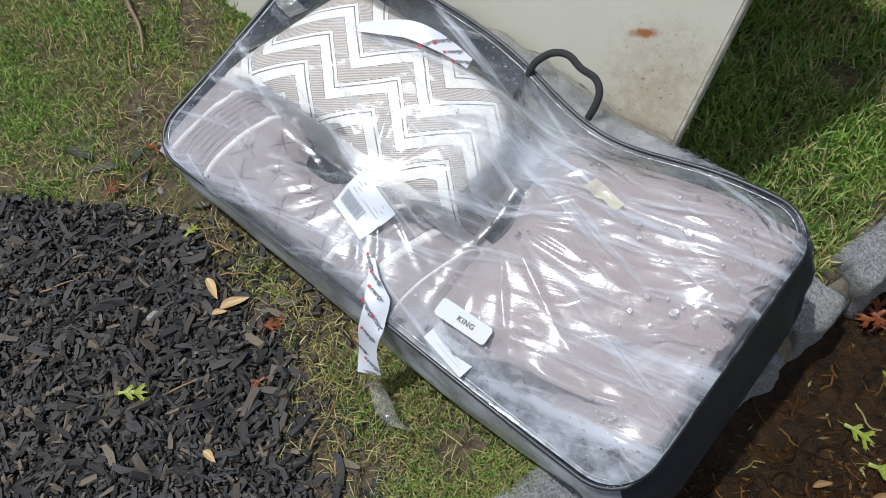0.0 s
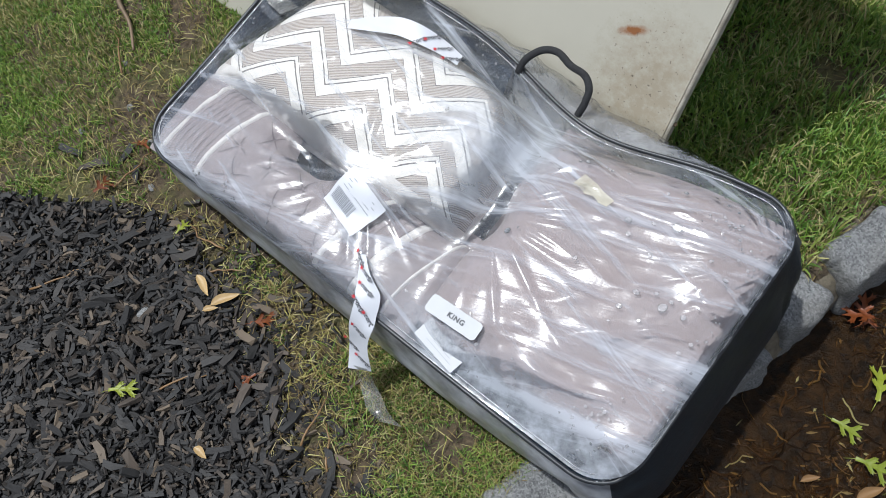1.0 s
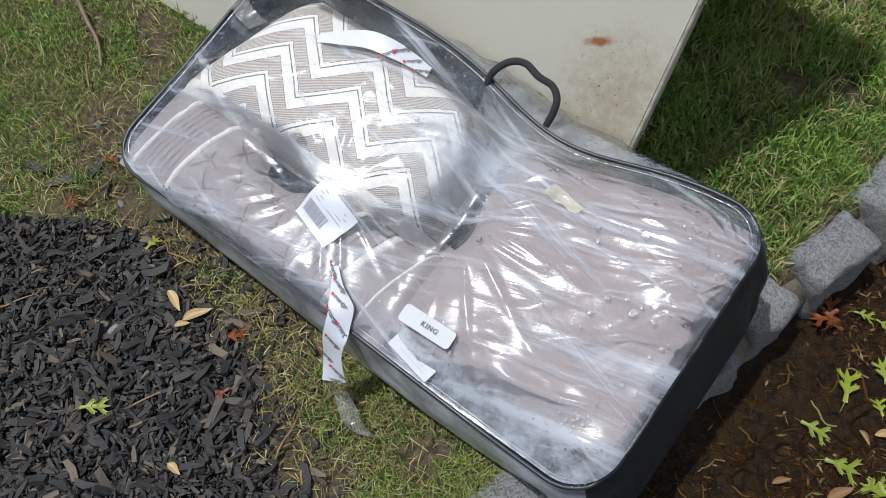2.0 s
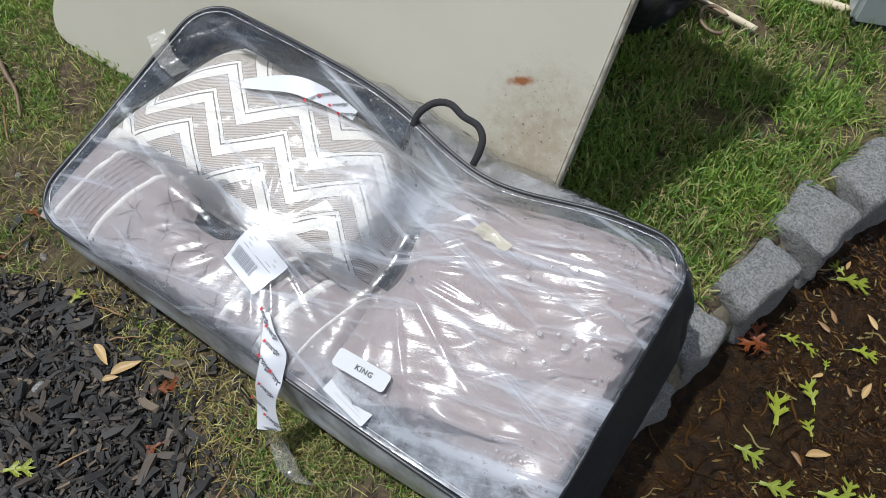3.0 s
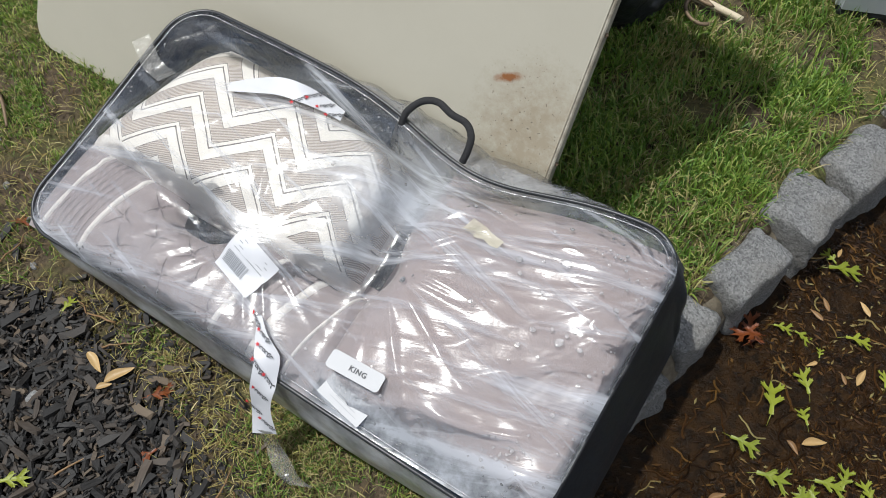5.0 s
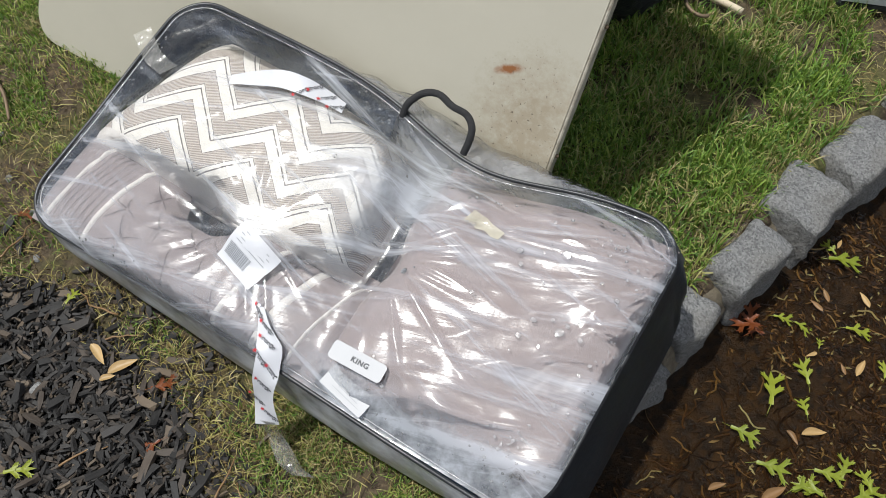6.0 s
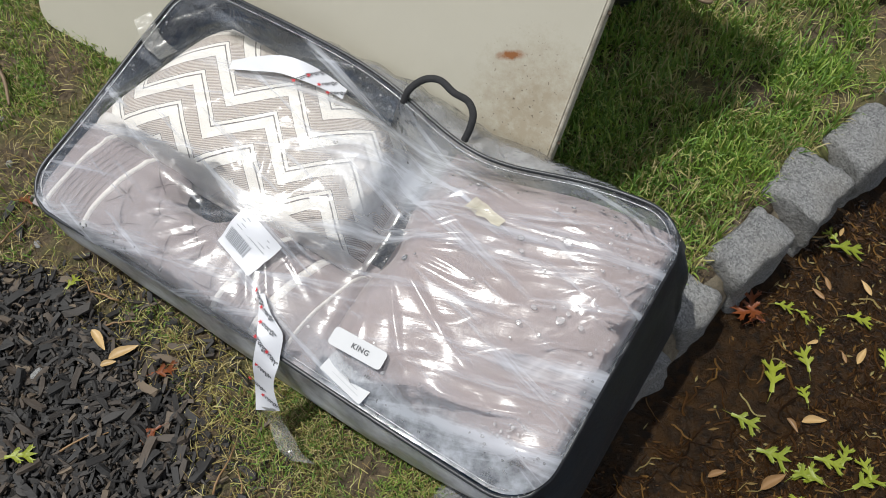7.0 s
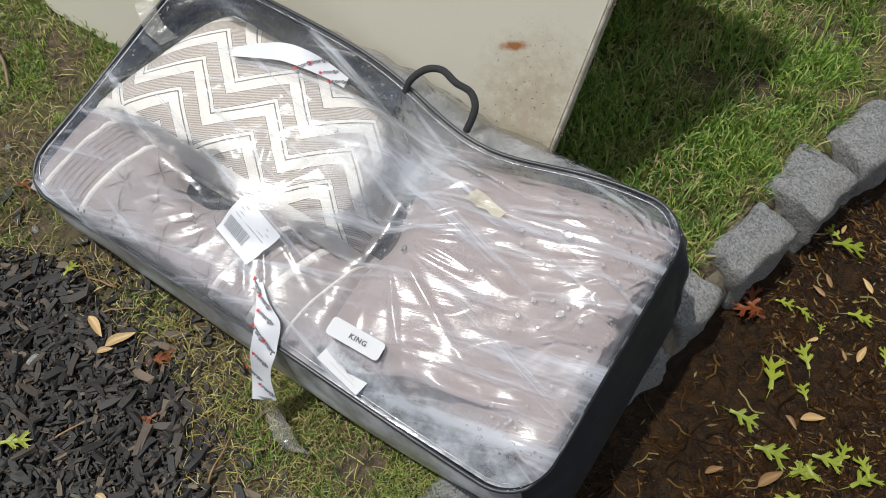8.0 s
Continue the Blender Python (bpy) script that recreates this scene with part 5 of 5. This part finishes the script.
def card(name, a, b, wa, wb, turn, material, lift, parent=None, label="", corner=0.006, film=False):
    """A small flat rounded card in the bag's plane, turned in degrees; 1 mm thick."""
    c, s = math.cos(math.radians(turn)), math.sin(math.radians(turn))
    prof = []
    for q, (sx, sy) in enumerate(((-1, -1), (1, -1), (1, 1), (-1, 1))):
        for i in range(5):
            g = math.radians(180 + 90 * q + 22.5 * i)
            x, y = sx * (wa / 2 - corner) + corner * math.cos(g), sy * (wb / 2 - corner) + corner * math.sin(g)
            prof.append((a + c * x - s * y, b + s * x + c * y))
    hs = lambda x, y: (film_h(x, y) if film else 0.0) + lift  # noqa: E731
    top = [bag(x, y, hs(x, y) + 0.0006) for x, y in prof]
    low = [bag(x, y, hs(x, y) - 0.0004) for x, y in prof]
    n = len(prof)
    mid = bag(a, b, hs(a, b) + 0.0008)
    verts = top + low + [mid]
    faces = [(i, (i + 1) % n, 2 * n) for i in range(n)] + [(i, n + i, n + (i + 1) % n, (i + 1) % n) for i in range(n)]
    me = fill(name, verts, faces, material, False)
    return place(name, me, parent, label)


def sticker(name, a, b, wa, wb, turn, material, lift, parent, label=""):
    """A thin label that lies on the stretched sheet."""
    c, s = math.cos(math.radians(turn)), math.sin(math.radians(turn))

    def fn(x, y):
        x, y = (x - 0.5) * wa, (y - 0.5) * wb
        p, q = a + c * x - s * y, b + s * x + c * y
        return on_film(p, q, lift)
    return place(name, grid_mesh(name, 14, 14, fn, material), parent, label)


def bar(bm, a, b, wa, wb, turn, h):
    c, s = math.cos(math.radians(turn)), math.sin(math.radians(turn))
    vs = []
    for x, y in ((-0.5, -0.5), (0.5, -0.5), (0.5, 0.5), (-0.5, 0.5)):
        x, y = x * wa, y * wb
        vs.append(bm.verts.new(bag(a + c * x - s * y, b + s * x + c * y, h(a + c * x - s * y, b + s * x + c * y) if callable(h) else h)))
    bm.faces.new(vs)


def build_labels():
    # size card under the sheet, with a printed slip below it
    tag = root(empty("size_tag", bag(0.66, 0.09, 0.02), "white card size tag with black lettering on the clear sheet", "tag"))
    hh = film_h(0.667, 0.073) + 0.004
    card("card", 0.667, 0.071, 0.091, 0.029, 2, M_CARD, hh, tag)
    txt = bpy.data.curves.new("lettering", "FONT")
    txt.body, txt.size, txt.align_x, txt.align_y, txt.extrude, txt.space_character = "KING", 0.0112, "CENTER", "CENTER", 0.0002, 1.15
    txt.offset = 0.0003
    ob = new("lettering", txt)
    ru, rv = U * math.cos(radians(2)) + V * math.sin(radians(2)), -U * math.sin(radians(2)) + V * math.cos(radians(2))
    m = Matrix((ru, rv, N)).transposed().to_4x4()
    m.translation = bag(0.672, 0.0705, hh + 0.0016)
    ob.matrix_basis = m
    bpy.context.view_layer.update()
    me = bpy.data.meshes.new_from_object(ob.evaluated_get(bpy.context.evaluated_depsgraph_get()))
    bpy.data.objects.remove(ob)
    me.materials.clear()
    me.materials.append(M_INK)
    place("lettering", me, tag, "bold black letters", m)
    slip = root(empty("paper_slip", bag(0.66, 0.03, 0.01), "white printed paper slip inside the bag", "paper"))
    hs = film_h(0.655, 0.035) - 0.004
    card("sheet", 0.671, 0.042, 0.084, 0.062, -11, M_CARD, hs, slip, "", 0.002)
    bm = bmesh.new()
    for q in range(7):
        bar(bm, 0.663 + 0.003 * (q % 2) + 0.0014 * q, 0.052 - q * 0.0055, 0.055 - 0.008 * (q % 3), 0.0012, -12, hs + 0.0014)
    part("print", bm, M_PALEINK, slip, "pale grey lines of print", False)
    # barcode label near the glare
    lab = root(empty("barcode_label", bag(0.445, 0.115, 0.05), "white barcode label stuck on the clear sheet", "label"))
    hb = film_h(0.424, 0.124) + 0.002
    sticker("sheet", 0.424, 0.124, 0.082, 0.068, -17, M_WHITE, 0.0015, lab)
    hb = lambda x, y: film_h(x, y) + 0.0026  # noqa: E731
    bm = bmesh.new()
    c, s = math.cos(math.radians(-17)), math.sin(math.radians(-17))
    rnd = random.Random(8)
    x = -0.034
    while x < 0.012:
        w = rnd.choice((0.0008, 0.0014, 0.0022))
        bar(bm, 0.424 + c * x - s * -0.012, 0.124 + s * x + c * -0.012, w, 0.020, -17, hb)
        x += w + rnd.choice((0.001, 0.0016))
    for q in range(4):
        y = 0.006 + q * 0.006
        bar(bm, 0.424 - s * y, 0.124 + c * y, 0.06 - 0.01 * (q % 2), 0.0015, -17, hb)
    part("print", bm, M_PALEINK, lab, "grey printed bars", False)
    # tapes
    def tape(name, label, ctrl, width, across, printed, begin=0.0):
        thing = root(empty(name, ctrl[0], label, "tape"))
        pts = spline(ctrl, 10)
        place("strip", strip_mesh("strip", pts, width, M_WHITE, across), thing)
        if printed:
            bm, bm2 = bmesh.new(), bmesh.new()
            total = len(pts) - 1
            rnd = random.Random(3)
            for q in range(printed):
                i = int((begin + (1 - begin) * (q + 0.5) / printed) * total)
                p, t = pts[i], (pts[min(i + 1, total)] - pts[max(i - 1, 0)]).normalized()
                o = across(i / total) if callable(across) else across
                nn = t.cross(o).normalized()
                if nn.z < 0:
                    nn = -nn
                off = ((q * 2) % 3 - 1) * width * 0.27
                d = (t * 0.75 + o * 0.65).normalized()
                e = nn.cross(d)
                cpt = p + o * off + nn * 0.0016
                for w0 in range(5):
                    cc = cpt + d * (w0 - 2) * 0.0056
                    rx, ry = 0.0027, (0.0029 if w0 != 3 else 0.0042)
                    ring_o = [bm.verts.new(cc + d * rx * math.cos(z * 0.7854) + e * ry * math.sin(z * 0.7854)) for z in range(8)]
                    ring_i = [bm.verts.new(cc + d * rx * 0.5 * math.cos(z * 0.7854) + e * ry * 0.5 * math.sin(z * 0.7854)) for z in range(8)]
                    for z in range(8 if w0 % 2 else 6):
                        bm.faces.new((ring_o[z], ring_o[(z + 1) % 8], ring_i[(z + 1) % 8], ring_i[z]))
                star = []
                for z in range(10):
                    g = math.pi * z / 5
                    r = 0.0042 if z % 2 == 0 else 0.0018
                    star.append(bm2.verts.new(cpt - d * 0.0185 + (d * math.cos(g) + e * math.sin(g)) * r))
                bm2.faces.new(star)
            tagged(part("print", bm, M_INK, thing, "dark printed marks", False), kind="stuff")
            tagged(part("star", bm2, M_RED, thing, "small red printed stars", False), kind="stuff")
        return thing

    front = [on_film(0.488, 0.068, 0.004), on_film(0.510, 0.044, 0.008), on_film(0.534, 0.022, 0.012), bag(0.545, -0.006, 0.020), bag(0.549, -0.026, 0.004), bag(0.551, -0.050, -0.034), bag(0.562, -0.075, -0.070)]

    def twist(t):
        wide = 0.25 + 2.4 * t if t < 0.32 else 1.0
        return (U * 0.80 + V * 0.42 + N * 0.45 * math.sin(t * 9 + 0.5)).normalized() * wide
    tp = tape("packing_tape", "torn white tape with small printed marks hanging over the rim", front, 0.039, twist, 8)
    tail = [bag(0.560, -0.072, -0.066), bag(0.575, -0.084, -0.098), Vector((-0.262, 0.440, 0.045))]
    tail.append(Vector((-0.250, 0.418, 0.03)))
    tail[-1].z = ground_z(tail[-1].x, tail[-1].y) + 0.04
    end = tail[-1] + Vector((0.024, -0.020, 0.006))
    tail.append(end)
    place("tail", strip_mesh("tail", spline(tail, 10), 0.036, M_TAPE, lambda t: (U * 0.85 + V * 0.35 + N * 0.25 * math.sin(8 * t)).normalized() * (0.72 + 0.5 * t), 0, 0.004), tp, "clear crumpled tape end")
    top = [on_film(0.222, 0.362, 0.004), on_film(0.262, 0.380, 0.014), on_film(0.305, 0.400, 0.018), on_film(0.345, 0.410, 0.016), on_film(0.380, 0.418, 0.010), on_film(0.412, 0.420, 0.005)]
    tape("packing_tape", "curled white tape with small printed marks on the clear sheet", top, 0.030, lambda t: (V * 0.95 - U * 0.30 + N * 0.35 * math.sin(5 * t)).normalized() * (0.55 + 0.5 * math.sin(2.6 * t)), 4, 0.55)
    old = root(empty("tape_scrap", on_film(0.72, 0.33), "yellowed torn tape scrap on the clear sheet", "tape"))
    pts = [on_film(0.690 + 0.0125 * q, 0.361 - 0.0028 * q + 0.002 * (q % 2), 0.0025) for q in range(6)]
    place("strip", strip_mesh("strip", pts, 0.026, M_OLDTAPE, lambda t: (V * 0.95 + U * 0.3).normalized() * (1.0 - 0.45 * t + 0.12 * math.sin(19 * t))), old)
    left = root(empty("tape_scrap", on_film(0.02, 0.36), "clear torn tape over the bag's rim", "tape"))
    pts = [bag(-0.022, 0.385, 0.012), bag(0.0, 0.37, 0.010), on_film(0.03, 0.352, 0.006), on_film(0.06, 0.345, 0.004), on_film(0.095, 0.335, 0.004)]
    place("strip", strip_mesh("strip", spline(pts, 5), 0.034, M_TAPE, (V * 0.8 + U * 0.5).normalized()), left)


def build_drops():
    rnd = random.Random(17)
    shapes = []
    for q in range(6):
        bm = bmesh.new()
        bmesh.ops.create_icosphere(bm, subdivisions=2, radius=1)
        for vt in bm.verts:
            f = 1 + 0.25 * nz(vt.co.x * 1.3 + q * 5, vt.co.y * 1.3, 3)
            vt.co = Vector((vt.co.x * f, vt.co.y * f, max(-0.02, vt.co.z * 0.035)))
        me = bpy.data.meshes.new("water_drop")
        bm.to_mesh(me), bm.free()
        me.materials.append(M_WATER)
        me.polygons.foreach_set("use_smooth", [True] * len(me.polygons))
        shapes.append(me)
    big = [(0.860, 0.253, 5.5), (0.884, 0.268, 4), (0.852, 0.222, 6), (0.902, 0.255, 8), (0.933, 0.260, 5.5), (0.789, 0.341, 7), (0.800, 0.321, 5.5), (0.844, 0.310, 4), (0.853, 0.370, 10), (0.914, 0.283, 7),
           (0.951, 0.337, 5), (0.822, 0.357, 4), (0.955, 0.215, 4), (0.962, 0.235, 4), (0.945, 0.160, 5), (0.650, 0.225, 7), (0.760, 0.245, 4)]
    spots = [(a, b, r * 0.00078) for a, b, r in big]
    for _ in range(80):
        a = rnd.choice((rnd.uniform(0.62, 0.97), rnd.uniform(0.45, 0.95), rnd.gauss(0.93, 0.03)))
        b = rnd.choice((rnd.uniform(0.05, 0.45), rnd.gauss(0.42, 0.03), rnd.gauss(0.06, 0.03)))
        if 0.03 < a < 0.97 and 0.02 < b < 0.47:
            spots.append((a, b, rnd.uniform(0.0012, 0.0032)))
    for _ in range(170):
        a, b = rnd.choice(((rnd.uniform(0.966, 0.988), rnd.uniform(0.06, 0.44)), (rnd.uniform(0.012, 0.03), rnd.uniform(0.07, 0.43)), (rnd.uniform(0.08, 0.93), rnd.uniform(0.012, 0.03)), (rnd.uniform(0.3, 0.95), rnd.uniform(0.45, 0.488)), (rnd.uniform(0.88, 0.96), rnd.uniform(0.03, 0.12))))
        spots.append((a, b, rnd.uniform(0.0011, 0.0026)))
    for a, b, r in spots:
        p = on_film(a, b, 0.0005)
        n = (on_film(a + 0.004, b) - on_film(a - 0.004, b)).cross(on_film(a, b + 0.004) - on_film(a, b - 0.004)).normalized()
        ob = new("water_drop", shapes[rnd.randrange(6)])
        ob.matrix_basis = Matrix.Translation(p) @ n.to_track_quat("Z", "Y").to_matrix().to_4x4() @ Matrix.Rotation(rnd.uniform(0, 6), 4, "Z") @ Matrix.Diagonal((r * rnd.uniform(0.8, 1.3), r, r, 1))
        tagged(ob, "round bead of rain water on clear plastic", "water drop", "rain drops on the bag")


build_labels(), build_drops()
build_grass(), build_mulch()
